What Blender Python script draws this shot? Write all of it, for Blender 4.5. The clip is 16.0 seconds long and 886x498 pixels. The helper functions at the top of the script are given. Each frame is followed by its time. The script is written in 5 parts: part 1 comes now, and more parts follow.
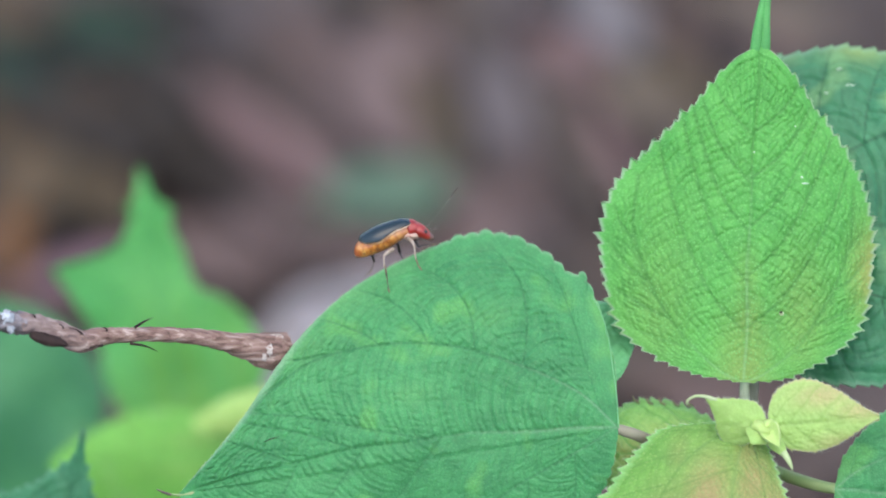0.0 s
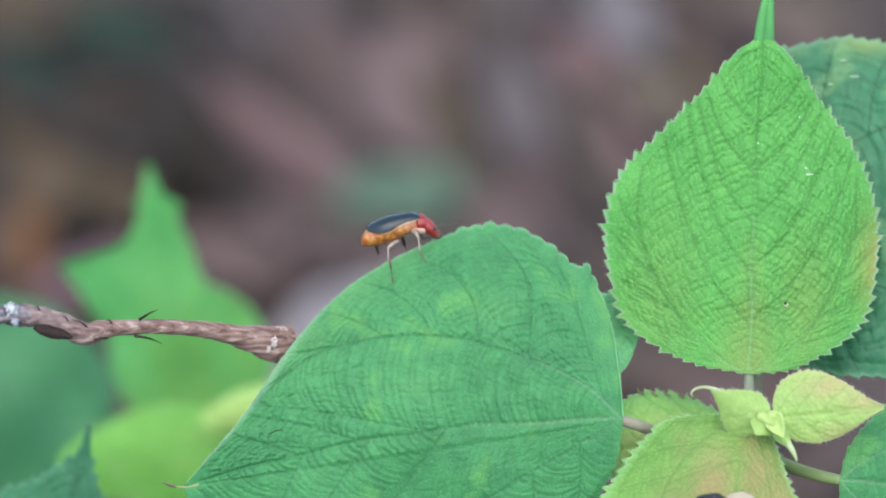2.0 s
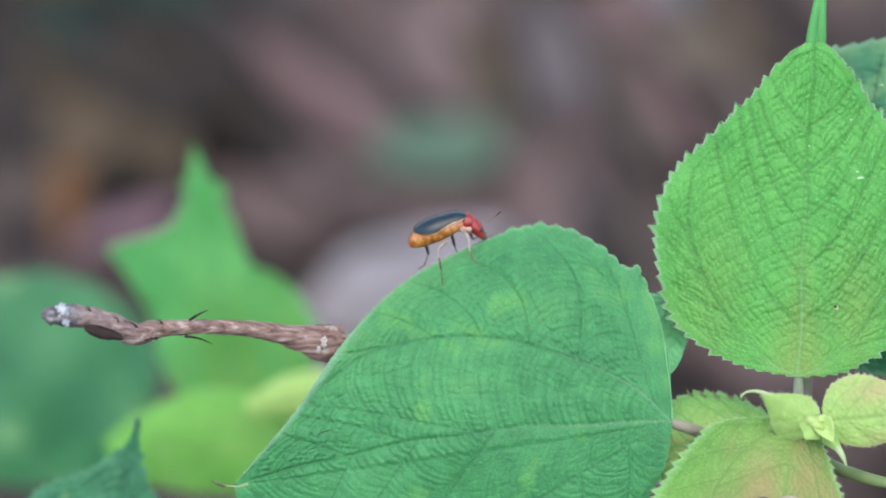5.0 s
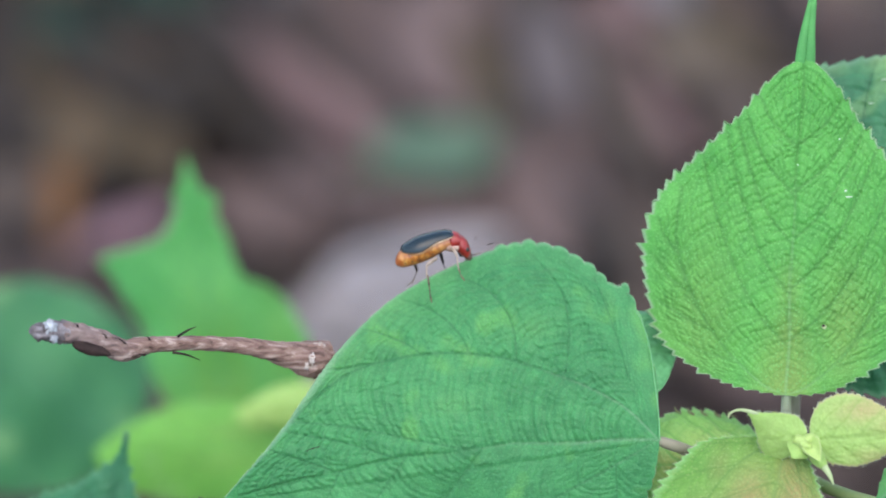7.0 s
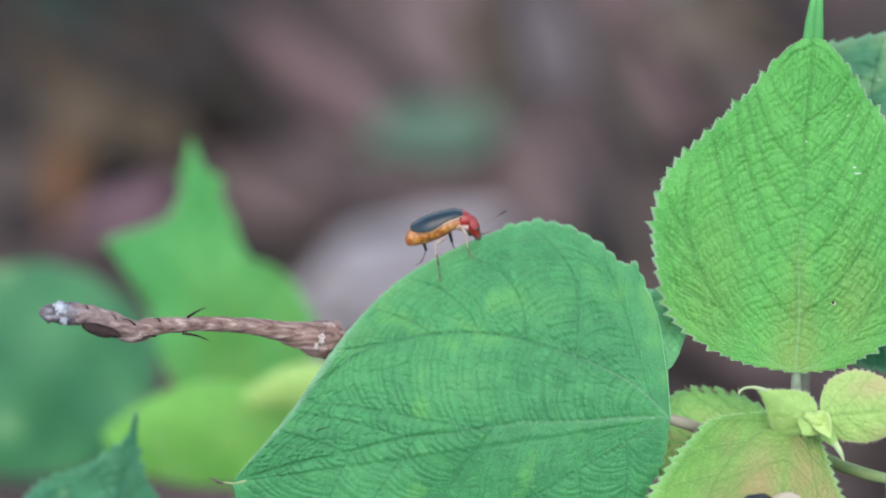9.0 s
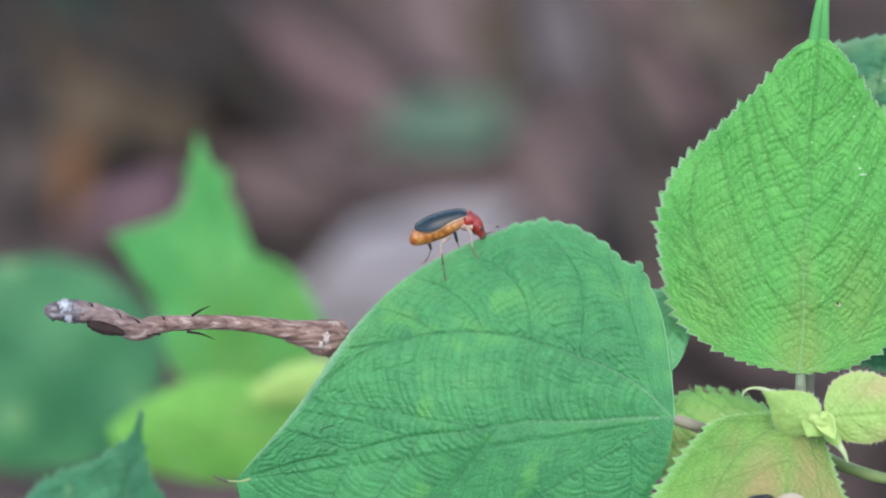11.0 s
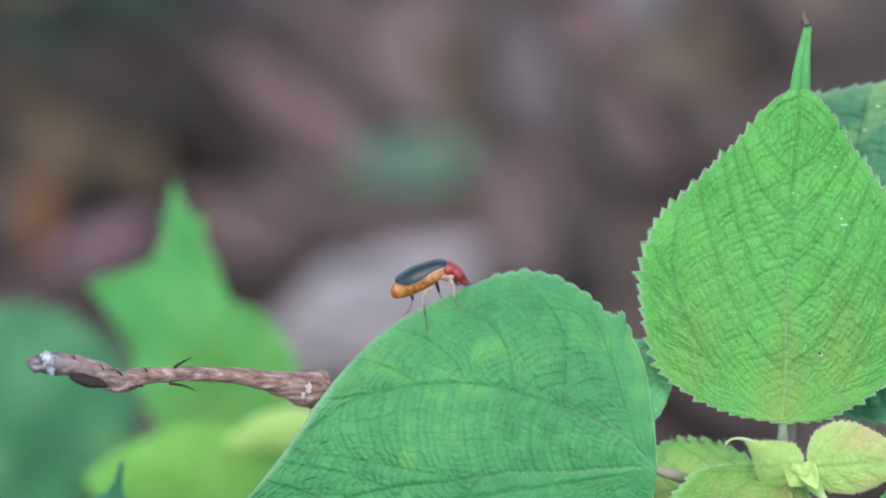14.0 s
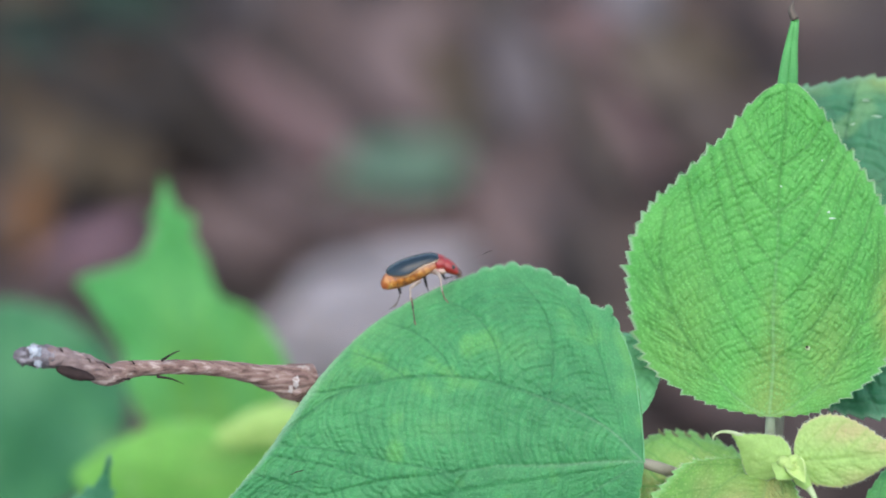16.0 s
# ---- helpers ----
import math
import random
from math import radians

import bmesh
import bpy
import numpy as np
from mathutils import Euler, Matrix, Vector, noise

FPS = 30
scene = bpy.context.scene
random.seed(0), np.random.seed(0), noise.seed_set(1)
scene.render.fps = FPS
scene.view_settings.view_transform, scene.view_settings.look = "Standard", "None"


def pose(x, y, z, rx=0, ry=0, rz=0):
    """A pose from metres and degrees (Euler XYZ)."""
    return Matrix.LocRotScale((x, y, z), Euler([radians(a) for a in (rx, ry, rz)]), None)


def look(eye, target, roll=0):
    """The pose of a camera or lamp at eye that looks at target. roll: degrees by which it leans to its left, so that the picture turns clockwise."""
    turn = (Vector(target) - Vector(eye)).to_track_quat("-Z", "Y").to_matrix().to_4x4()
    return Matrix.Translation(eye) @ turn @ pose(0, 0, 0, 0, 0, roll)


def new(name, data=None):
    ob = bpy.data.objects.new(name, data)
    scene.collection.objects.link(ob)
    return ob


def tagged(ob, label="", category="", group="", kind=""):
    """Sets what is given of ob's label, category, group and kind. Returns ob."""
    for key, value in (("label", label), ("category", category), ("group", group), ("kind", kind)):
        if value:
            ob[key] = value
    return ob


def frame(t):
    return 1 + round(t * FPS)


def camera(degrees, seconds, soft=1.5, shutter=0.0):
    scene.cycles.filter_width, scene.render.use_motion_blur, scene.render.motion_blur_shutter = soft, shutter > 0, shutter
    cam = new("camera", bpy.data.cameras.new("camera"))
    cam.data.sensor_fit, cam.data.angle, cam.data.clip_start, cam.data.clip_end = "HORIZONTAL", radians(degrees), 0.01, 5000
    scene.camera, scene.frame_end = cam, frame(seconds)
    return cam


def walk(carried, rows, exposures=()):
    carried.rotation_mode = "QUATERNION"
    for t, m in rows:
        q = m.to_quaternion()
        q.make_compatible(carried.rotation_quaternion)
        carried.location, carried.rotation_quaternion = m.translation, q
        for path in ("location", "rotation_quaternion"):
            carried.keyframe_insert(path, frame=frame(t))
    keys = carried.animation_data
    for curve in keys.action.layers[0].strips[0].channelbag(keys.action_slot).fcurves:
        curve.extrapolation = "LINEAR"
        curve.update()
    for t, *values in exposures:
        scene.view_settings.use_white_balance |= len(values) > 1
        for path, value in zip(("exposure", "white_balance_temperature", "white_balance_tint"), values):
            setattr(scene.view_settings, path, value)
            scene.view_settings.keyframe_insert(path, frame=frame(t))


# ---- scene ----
cam = camera(15.0, 16.0, soft=1.9)
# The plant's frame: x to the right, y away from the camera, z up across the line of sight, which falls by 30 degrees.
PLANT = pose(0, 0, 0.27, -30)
# seconds; millimetres to the right and up; degrees of yaw, pitch and roll
ROWS = [
    (0, 0, -0, 0, 0, -0),
    (0.5, 1.12, 1.49, 0.566, -0.192, -0.064),
    (1, 0.69, -0.24, 0.659, -0.123, 0.008),
    (1.5, 0.8, -2.26, 0.409, -0.116, 0.084),
    (2, 1.84, -1.68, 0.357, 0.124, 0.123),
    (2.5, 2.72, -0.55, 1.047, 0.153, 0.093),
    (3, 1.94, 0.3, 1.336, 0.058, 0.149),
    (3.5, -1.78, 2.74, 1.138, 0.103, 0.05),
    (4, -1.79, 4.1, 0.918, -0.636, -0.047),
    (4.2, -1.54, 4.73, 0.82, -0.934, -0.038),
    (6.3, 0, 9.35, 0.946, -1.345, -0.368),
    (6.5, -0.02, 9.57, 0.866, -1.373, -0.372),
    (7, 0.76, 9.77, 0.855, -1.346, -0.378),
    (7.5, 1.45, 9.87, 0.543, -1.394, -0.301),
    (8, 0.65, 8.47, 0.971, -1.327, -0.167),
    (8.5, 0.59, 8.74, 0.91, -1.545, -0.027),
    (9, -0.76, 9.66, 0.765, -1.683, -0.018),
    (11.3, 0.21, 10.89, 1.01, -1.96, -0.257),
    (11.5, 0.15, 10.99, 0.879, -2.081, -0.209),
    (12, -1.33, 11.19, 0.645, -1.855, -0.259),
    (12.5, -0.71, 11.89, 0.663, -1.5, -0.38),
    (13, -1.6, 13.34, 0.449, -1.394, -0.345),
    (13.5, -1.95, 13.03, 0.369, -1.237, -0.244),
    (14, -2.74, 12.88, 0.241, -1.329, -0.144),
    (14.5, -3.14, 12.45, 0.215, -1.34, -0.218),
    (15, -2.44, 12.07, 0.159, -1.336, -0.245),
    (15.5, -0.66, 12.35, 0.194, -1.295, -0.183),
    (16, -1.95, 11.22, 0.152, -1.184, -0.173),
]
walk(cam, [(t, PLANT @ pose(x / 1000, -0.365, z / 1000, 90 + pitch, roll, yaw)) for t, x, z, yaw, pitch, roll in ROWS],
     [(0.0, 1.61, 7200, 12), (4.2, 1.56, 7200, 12), (6.3, 1.52, 7200, 12), (16.0, 1.52, 7200, 12)])
cam.data.dof.use_dof = True
cam.data.dof.focus_distance = 0.366
cam.data.dof.aperture_fstop = 11.8

# ---- light: an overcast sky under open shade ----
world = bpy.data.worlds.new("world")
scene.world = world
world.use_nodes = True
wn = world.node_tree
sky = wn.nodes.new("ShaderNodeTexSky")
sky.sky_type, sky.sun_disc, sky.sun_elevation, sky.sun_rotation = "NISHITA", False, radians(62), radians(200)
wn.links.new(sky.outputs[0], wn.nodes["Background"].inputs[0])
wn.nodes["Background"].inputs[1].default_value = 0.15
sun = new("sun", bpy.data.lights.new("sun", "SUN"))
sun.data.energy, sun.data.angle, sun.data.color = 0.88, radians(75), (1.0, 0.95, 0.88)
sun.matrix_world = look((0.25, -1.05, 2.0), (0, 0, 0))

# ---- materials ----


def nodes_of(name):
    m = bpy.data.materials.new(name)
    m.use_nodes = True
    t = m.node_tree
    return m, t, t.nodes["Principled BSDF"], t.nodes["Material Output"]


def noise_node(t, scale, detail=4.0, rough=0.55, kind="Object"):
    c = t.nodes.new("ShaderNodeTexCoord")
    n = t.nodes.new("ShaderNodeTexNoise")
    n.inputs["Scale"].default_value, n.inputs["Detail"].default_value, n.inputs["Roughness"].default_value = scale, detail, rough
    t.links.new(c.outputs[kind], n.inputs["Vector"])
    return n


def ramp(t, source, stops):
    r = t.nodes.new("ShaderNodeValToRGB")
    r.color_ramp.elements[0].position, r.color_ramp.elements[1].position = stops[0][0], stops[-1][0]
    for p, _ in stops[1:-1]:
        r.color_ramp.elements.new(p)
    for e, (p, c) in zip(r.color_ramp.elements, stops):
        e.position, e.color = p, (*c, 1) if len(c) == 3 else c
    t.links.new(source, r.inputs[0])
    return r


def mix(t, factor, a, b, blend="MIX"):
    n = t.nodes.new("ShaderNodeMix")
    n.data_type, n.blend_type = "RGBA", blend
    for socket, value in ((n.inputs[0], factor), (n.inputs[6], a), (n.inputs[7], b)):
        if isinstance(value, (int, float)):
            socket.default_value = value
        elif isinstance(value, tuple):
            socket.default_value = (*value, 1)
        else:
            t.links.new(value, socket)
    return n.outputs[2]


def leaf_material(name, base, second, vein, blush_or_light=None, rough=0.5, thin=0.35, cells=2600, bump=0.12, spot=None, spot_scale=190, spot_from=0.63, dots=None, rim_tint=None):
    """A leaf: two greens in soft patches, paler small cells, veins and margin by the blade's own attributes."""
    m, t, p, out = nodes_of(name)
    big = noise_node(t, 110, 3)
    small = noise_node(t, 600, 3)
    c = mix(t, ramp(t, big.outputs[0], [(0.38, (0, 0, 0)), (0.66, (1, 1, 1))]).outputs[0], base, second)
    c = mix(t, ramp(t, small.outputs[0], [(0.4, (0, 0, 0)), (0.75, (0.5, 0.5, 0.5))]).outputs[0], c, tuple(min(1, v * 1.35) for v in second))
    if blush_or_light:
        a = t.nodes.new("ShaderNodeAttribute")
        a.attribute_name = "blush_or_light"
        c = mix(t, a.outputs["Fac"], c, blush_or_light)
    if spot:
        pale = noise_node(t, spot_scale, 1)
        c = mix(t, ramp(t, pale.outputs[0], [(spot_from, (0, 0, 0)), (spot_from + 0.09, (0.7, 0.7, 0.7))]).outputs[0], c, spot)
    a = t.nodes.new("ShaderNodeAttribute")
    a.attribute_name = "vein"
    c = mix(t, a.outputs["Fac"], c, vein)
    r = t.nodes.new("ShaderNodeAttribute")
    r.attribute_name = "rib"
    c = mix(t, r.outputs["Fac"], c, tuple(0.18 + 0.75 * v for v in second))
    e = t.nodes.new("ShaderNodeAttribute")
    e.attribute_name = "margin"
    c = mix(t, e.outputs["Fac"], c, rim_tint or tuple(min(0.8, 0.16 + 1.05 * v) for v in second))
    coord = t.nodes.new("ShaderNodeTexCoord")
    v = t.nodes.new("ShaderNodeTexVoronoi")
    v.feature = "DISTANCE_TO_EDGE"
    v.inputs["Scale"].default_value = cells
    t.links.new(coord.outputs["Object"], v.inputs["Vector"])
    cell = ramp(t, v.outputs["Distance"], [(0.0, (0, 0, 0)), (0.28, (1, 1, 1))])
    c = mix(t, cell.outputs[0], mix(t, 0.22, c, vein), c)
    if dots:
        d = t.nodes.new("ShaderNodeTexVoronoi")
        d.inputs["Scale"].default_value = 2500
        t.links.new(coord.outputs["Object"], d.inputs["Vector"])
        c = mix(t, ramp(t, d.outputs["Distance"], [(0.14, (0.5, 0.5, 0.5)), (0.38, (0, 0, 0))]).outputs[0], c, dots)
    b = t.nodes.new("ShaderNodeBump")
    b.inputs["Strength"].default_value, b.inputs["Distance"].default_value = bump, 0.00015
    t.links.new(cell.outputs[0], b.inputs["Height"])
    t.links.new(c, p.inputs["Base Color"])
    t.links.new(b.outputs[0], p.inputs["Normal"])
    p.inputs["Roughness"].default_value = rough
    p.inputs["Specular IOR Level"].default_value = 0.34
    p.inputs["Sheen Weight"].default_value = 0.12
    tr = t.nodes.new("ShaderNodeBsdfTranslucent")
    t.links.new(mix(t, 1.0, c, (0.95, 1.0, 0.45), "MULTIPLY"), tr.inputs["Color"])
    s = t.nodes.new("ShaderNodeMixShader")
    s.inputs[0].default_value = thin
    t.links.new(p.outputs[0], s.inputs[1])
    t.links.new(tr.outputs[0], s.inputs[2])
    t.links.new(s.outputs[0], out.inputs["Surface"])
    return m


def surface(name, stops, scale=200, rough=0.6, bump=0.0, bump_scale=None, metallic=0.0, coat=0.0, specular=0.5, stretch=None):
    """A surface with a colour ramp over noise and relief of its own scale."""
    m, t, p, out = nodes_of(name)
    n = noise_node(t, scale, 5)
    if stretch:
        c = t.nodes.new("ShaderNodeTexCoord")
        g = t.nodes.new("ShaderNodeMapping")
        g.inputs["Scale"].default_value = stretch
        t.links.new(c.outputs["Object"], g.inputs["Vector"])
        t.links.new(g.outputs[0], n.inputs["Vector"])
    t.links.new(ramp(t, n.outputs[0], stops).outputs[0], p.inputs["Base Color"])
    p.inputs["Roughness"].default_value, p.inputs["Metallic"].default_value = rough, metallic
    p.inputs["Coat Weight"].default_value, p.inputs["Specular IOR Level"].default_value = coat, specular
    if bump:
        k = noise_node(t, bump_scale or scale * 3, 5)
        b = t.nodes.new("ShaderNodeBump")
        b.inputs["Strength"].default_value, b.inputs["Distance"].default_value = bump, 0.4 / (bump_scale or scale * 3)
        t.links.new(k.outputs[0], b.inputs["Height"])
        t.links.new(b.outputs[0], p.inputs["Normal"])
    return m


LEAF_MID = leaf_material("leaf_blue_green", (0.036, 0.245, 0.085), (0.062, 0.335, 0.114), (0.016, 0.145, 0.052), spot=(0.120, 0.43, 0.115), rough=0.38, bump=0.3, blush_or_light=(0.15, 0.45, 0.14), dots=(0.080, 0.365, 0.135), rim_tint=(0.30, 0.50, 0.34))
LEAF_LIGHT = leaf_material("leaf_fresh_green", (0.067, 0.360, 0.070), (0.102, 0.430, 0.088), (0.038, 0.190, 0.036), blush_or_light=(0.33, 0.32, 0.085), rough=0.48, dots=(0.17, 0.54, 0.15), rim_tint=(0.36, 0.50, 0.36))
LEAF_DARK = leaf_material("leaf_dark_green", (0.030, 0.190, 0.092), (0.062, 0.280, 0.134), (0.014, 0.105, 0.050), spot=(0.17, 0.40, 0.17), rough=0.45, blush_or_light=(0.34, 0.45, 0.13))
LEAF_TEAL = leaf_material("leaf_mottled_green", (0.030, 0.185, 0.082), (0.066, 0.285, 0.112), (0.024, 0.155, 0.062), spot=(0.26, 0.52, 0.22), spot_scale=95, spot_from=0.54, rough=0.5)
LEAF_YOUNG = leaf_material("leaf_young", (0.345, 0.560, 0.170), (0.450, 0.650, 0.235), (0.270, 0.460, 0.120), blush_or_light=(0.62, 0.47, 0.27), rough=0.6, bump=0.06, thin=0.45, rim_tint=(0.64, 0.55, 0.34))
LEAF_BLUSHED = leaf_material("leaf_blushed", (0.120, 0.335, 0.062), (0.170, 0.395, 0.078), (0.076, 0.230, 0.040), blush_or_light=(0.42, 0.325, 0.145), rough=0.52, dots=(0.30, 0.46, 0.15), rim_tint=(0.27, 0.58, 0.22))
LEAF_HOOKED = leaf_material("leaf_hooked", (0.205, 0.500, 0.135), (0.270, 0.575, 0.165), (0.150, 0.410, 0.100), blush_or_light=(0.50, 0.44, 0.17), rough=0.52, thin=0.15)
LEAF_BACK = leaf_material("leaf_bright_back", (0.080, 0.410, 0.125), (0.115, 0.475, 0.145), (0.066, 0.340, 0.100), blush_or_light=(0.165, 0.40, 0.066), rough=0.6, thin=0.45)
LEAF_TIP = leaf_material("leaf_tip_green", (0.064, 0.325, 0.094), (0.092, 0.390, 0.112), (0.040, 0.240, 0.050), rough=0.48)
LEAF_REAR = leaf_material("leaf_pale_rear", (0.120, 0.440, 0.190), (0.150, 0.500, 0.220), (0.095, 0.380, 0.150), rough=0.6, thin=0.15)
LEAF_YELLOW = leaf_material("leaf_yellow_green", (0.170, 0.490, 0.095), (0.220, 0.550, 0.120), (0.140, 0.420, 0.080), blush_or_light=(0.26, 0.36, 0.10), rough=0.6, thin=0.45, spot=(0.30, 0.60, 0.20))
LEAF_PALE = leaf_material("leaf_pale_yellow", (0.330, 0.540, 0.150), (0.400, 0.600, 0.200), (0.290, 0.480, 0.120), rough=0.6)
LEAF_BUD = leaf_material("bud_pale", (0.42, 0.60, 0.19), (0.50, 0.66, 0.25), (0.33, 0.50, 0.14), rough=0.6, bump=0.03)
HAIR = surface("pale_hair", [(0.35, (0.40, 0.52, 0.30)), (0.65, (0.55, 0.64, 0.45))], 600, 0.5)
FOLD = surface("pale_green_edge", [(0.35, (0.09, 0.33, 0.13)), (0.65, (0.15, 0.40, 0.17))], 600, 0.55)
STEM = surface("stem_green", [(0.35, (0.13, 0.24, 0.08)), (0.65, (0.20, 0.27, 0.11))], 300, 0.6, 0.2)
STEM_PALE = surface("stem_pale", [(0.35, (0.26, 0.32, 0.22)), (0.65, (0.38, 0.41, 0.33))], 300, 0.6, 0.2)
PALE_TIP = surface("whitish_tip", [(0.35, (0.25, 0.36, 0.15)), (0.65, (0.38, 0.46, 0.26))], 500, 0.6)
STALK_PINK = surface("stalk_pinkish", [(0.35, (0.19, 0.185, 0.125)), (0.65, (0.28, 0.255, 0.19))], 300, 0.55, 0.2)
STEM_BROWN = surface("stem_brown", [(0.35, (0.17, 0.21, 0.09)), (0.65, (0.26, 0.22, 0.13))], 300, 0.6, 0.2)
BARK = surface("twig_bark", [(0.30, (0.050, 0.028, 0.022)), (0.42, (0.150, 0.088, 0.072)), (0.56, (0.230, 0.155, 0.130)), (0.68, (0.38, 0.30, 0.265))], 1.0, 0.85, 0.8, 1500, stretch=(140, 1900, 1900))
BLEACHED = surface("bleached_wood", [(0.30, (0.045, 0.038, 0.040)), (0.5, (0.13, 0.115, 0.125)), (0.7, (0.32, 0.31, 0.34))], 1.0, 0.85, 0.8, 1500, stretch=(500, 1200, 1200))
SPECK = surface("white_speck", [(0.3, (0.34, 0.50, 0.34)), (0.7, (0.50, 0.66, 0.50))], 900, 0.5)
BLUISH_WHITE = surface("bluish_white_lump", [(0.3, (0.20, 0.22, 0.25)), (0.7, (0.44, 0.49, 0.54))], 900, 0.7, 0.6)
LICHEN = surface("pale_lichen", [(0.3, (0.26, 0.22, 0.19)), (0.7, (0.52, 0.48, 0.45))], 900, 0.9, 0.6)
THORN = surface("dark_thorn", [(0.3, (0.012, 0.008, 0.008)), (0.7, (0.040, 0.026, 0.024))], 900, 0.75, specular=0.15)
TIP_DRY = surface("dry_tip", [(0.3, (0.035, 0.03, 0.025)), (0.7, (0.10, 0.08, 0.06))], 900, 0.7)
ELYTRON = surface("steel_black_wing_case", [(0.3, (0.007, 0.017, 0.023)), (0.7, (0.012, 0.028, 0.037))], 900, 0.26, 0.10, 6000, specular=0.42)
ABDOMEN = surface("orange_abdomen", [(0.32, (0.19, 0.050, 0.010)), (0.48, (0.38, 0.130, 0.020)), (0.66, (0.58, 0.32, 0.090))], 1100, 0.32, 0.1, 4000, coat=0.45)
RED = surface("red_shell", [(0.3, (0.18, 0.008, 0.007)), (0.7, (0.29, 0.018, 0.013))], 1200, 0.38, 0.1, 6000, coat=0.3)
FACE = surface("dark_face", [(0.3, (0.05, 0.03, 0.03)), (0.7, (0.16, 0.08, 0.07))], 2000, 0.45)
BLACK = surface("black_chitin", [(0.3, (0.008, 0.007, 0.007)), (0.7, (0.025, 0.02, 0.02))], 2000, 0.35)
CLUB = surface("antenna_end", [(0.3, (0.045, 0.026, 0.026)), (0.7, (0.075, 0.045, 0.042))], 2000, 0.5)
ANTENNA = surface("antenna_shaft", [(0.3, (0.20, 0.16, 0.15)), (0.7, (0.28, 0.23, 0.21))], 2000, 0.5)
CHEST = surface("pinkish_chest", [(0.3, (0.34, 0.16, 0.12)), (0.7, (0.50, 0.36, 0.30))], 1500, 0.45)
PALE_LEG = surface("pale_leg", [(0.3, (0.22, 0.165, 0.125)), (0.7, (0.36, 0.30, 0.25))], 2000, 0.45)
PALE_RIM = surface("pale_membrane", [(0.36, (0.36, 0.15, 0.045)), (0.50, (0.44, 0.26, 0.13)), (0.64, (0.60, 0.47, 0.35))], 650, 0.5)
AMBER_LEG = surface("brown_shin", [(0.40, (0.025, 0.020, 0.014)), (0.62, (0.15, 0.11, 0.055))], 2500, 0.5)
rings = ABDOMEN.node_tree
wave_rings = rings.nodes.new("ShaderNodeTexWave")
wave_rings.inputs["Scale"].default_value, wave_rings.inputs["Distortion"].default_value = 390, 3.0
wave_rings.inputs["Detail Scale"].default_value = 2
rings.links.new(rings.nodes["Texture Coordinate"].outputs["Object"], wave_rings.inputs["Vector"])
tone = [l.from_socket for l in rings.links if l.to_socket == rings.nodes["Principled BSDF"].inputs["Base Color"]][0]
rings.links.new(mix(rings, ramp(rings, wave_rings.outputs["Fac"], [(0.0, (0.35, 0.35, 0.35)), (0.3, (0, 0, 0))]).outputs[0], tone, (0.10, 0.03, 0.01)), rings.nodes["Principled BSDF"].inputs["Base Color"])
# along the body: reddish tail end, orange middle, pale pinkish front
split = rings.nodes.new("ShaderNodeSeparateXYZ")
rings.links.new(rings.nodes["Texture Coordinate"].outputs["Object"], split.inputs[0])
tone = [l.from_socket for l in rings.links if l.to_socket == rings.nodes["Principled BSDF"].inputs["Base Color"]][0]
stretch_x = rings.nodes.new("ShaderNodeMapRange")
stretch_x.inputs["From Min"].default_value, stretch_x.inputs["From Max"].default_value = -0.0043, 0.0027
rings.links.new(split.outputs["X"], stretch_x.inputs["Value"])
tone = mix(rings, ramp(rings, stretch_x.outputs[0], [(0.02, (0.75, 0.75, 0.75)), (0.16, (0, 0, 0))]).outputs[0], tone, (0.33, 0.075, 0.03))
tone = mix(rings, ramp(rings, stretch_x.outputs[0], [(0.64, (0, 0, 0)), (0.84, (0.65, 0.65, 0.65))]).outputs[0], tone, (0.42, 0.15, 0.075))
rings.links.new(tone, rings.nodes["Principled BSDF"].inputs["Base Color"])
# towards its broken end the bark turns grey
bark = BARK.node_tree
bark_x, bark_fade, bark_coord = bark.nodes.new("ShaderNodeSeparateXYZ"), bark.nodes.new("ShaderNodeMapRange"), bark.nodes.new("ShaderNodeTexCoord")
bark.links.new(bark_coord.outputs["Object"], bark_x.inputs[0])
bark.links.new(bark_x.outputs["X"], bark_fade.inputs["Value"])
bark_fade.inputs["From Min"].default_value, bark_fade.inputs["From Max"].default_value = -0.036, -0.043
bark_fade.inputs["To Max"].default_value = 0.5
tone = [l.from_socket for l in bark.links if l.to_socket == bark.nodes["Principled BSDF"].inputs["Base Color"]][0]
bark.links.new(mix(bark, bark_fade.outputs[0], tone, (0.155, 0.130, 0.138)), bark.nodes["Principled BSDF"].inputs["Base Color"])
DROP_DARK = surface("dark_dropping", [(0.35, (0.004, 0.004, 0.008)), (0.58, (0.012, 0.012, 0.022)), (0.75, (0.07, 0.05, 0.08))], 900, 0.30, 1.0, 1800, coat=0.15)
DROP_WHITE = surface("white_dropping", [(0.3, (0.25, 0.215, 0.13)), (0.7, (0.37, 0.335, 0.26))], 700, 0.7, 0.5)

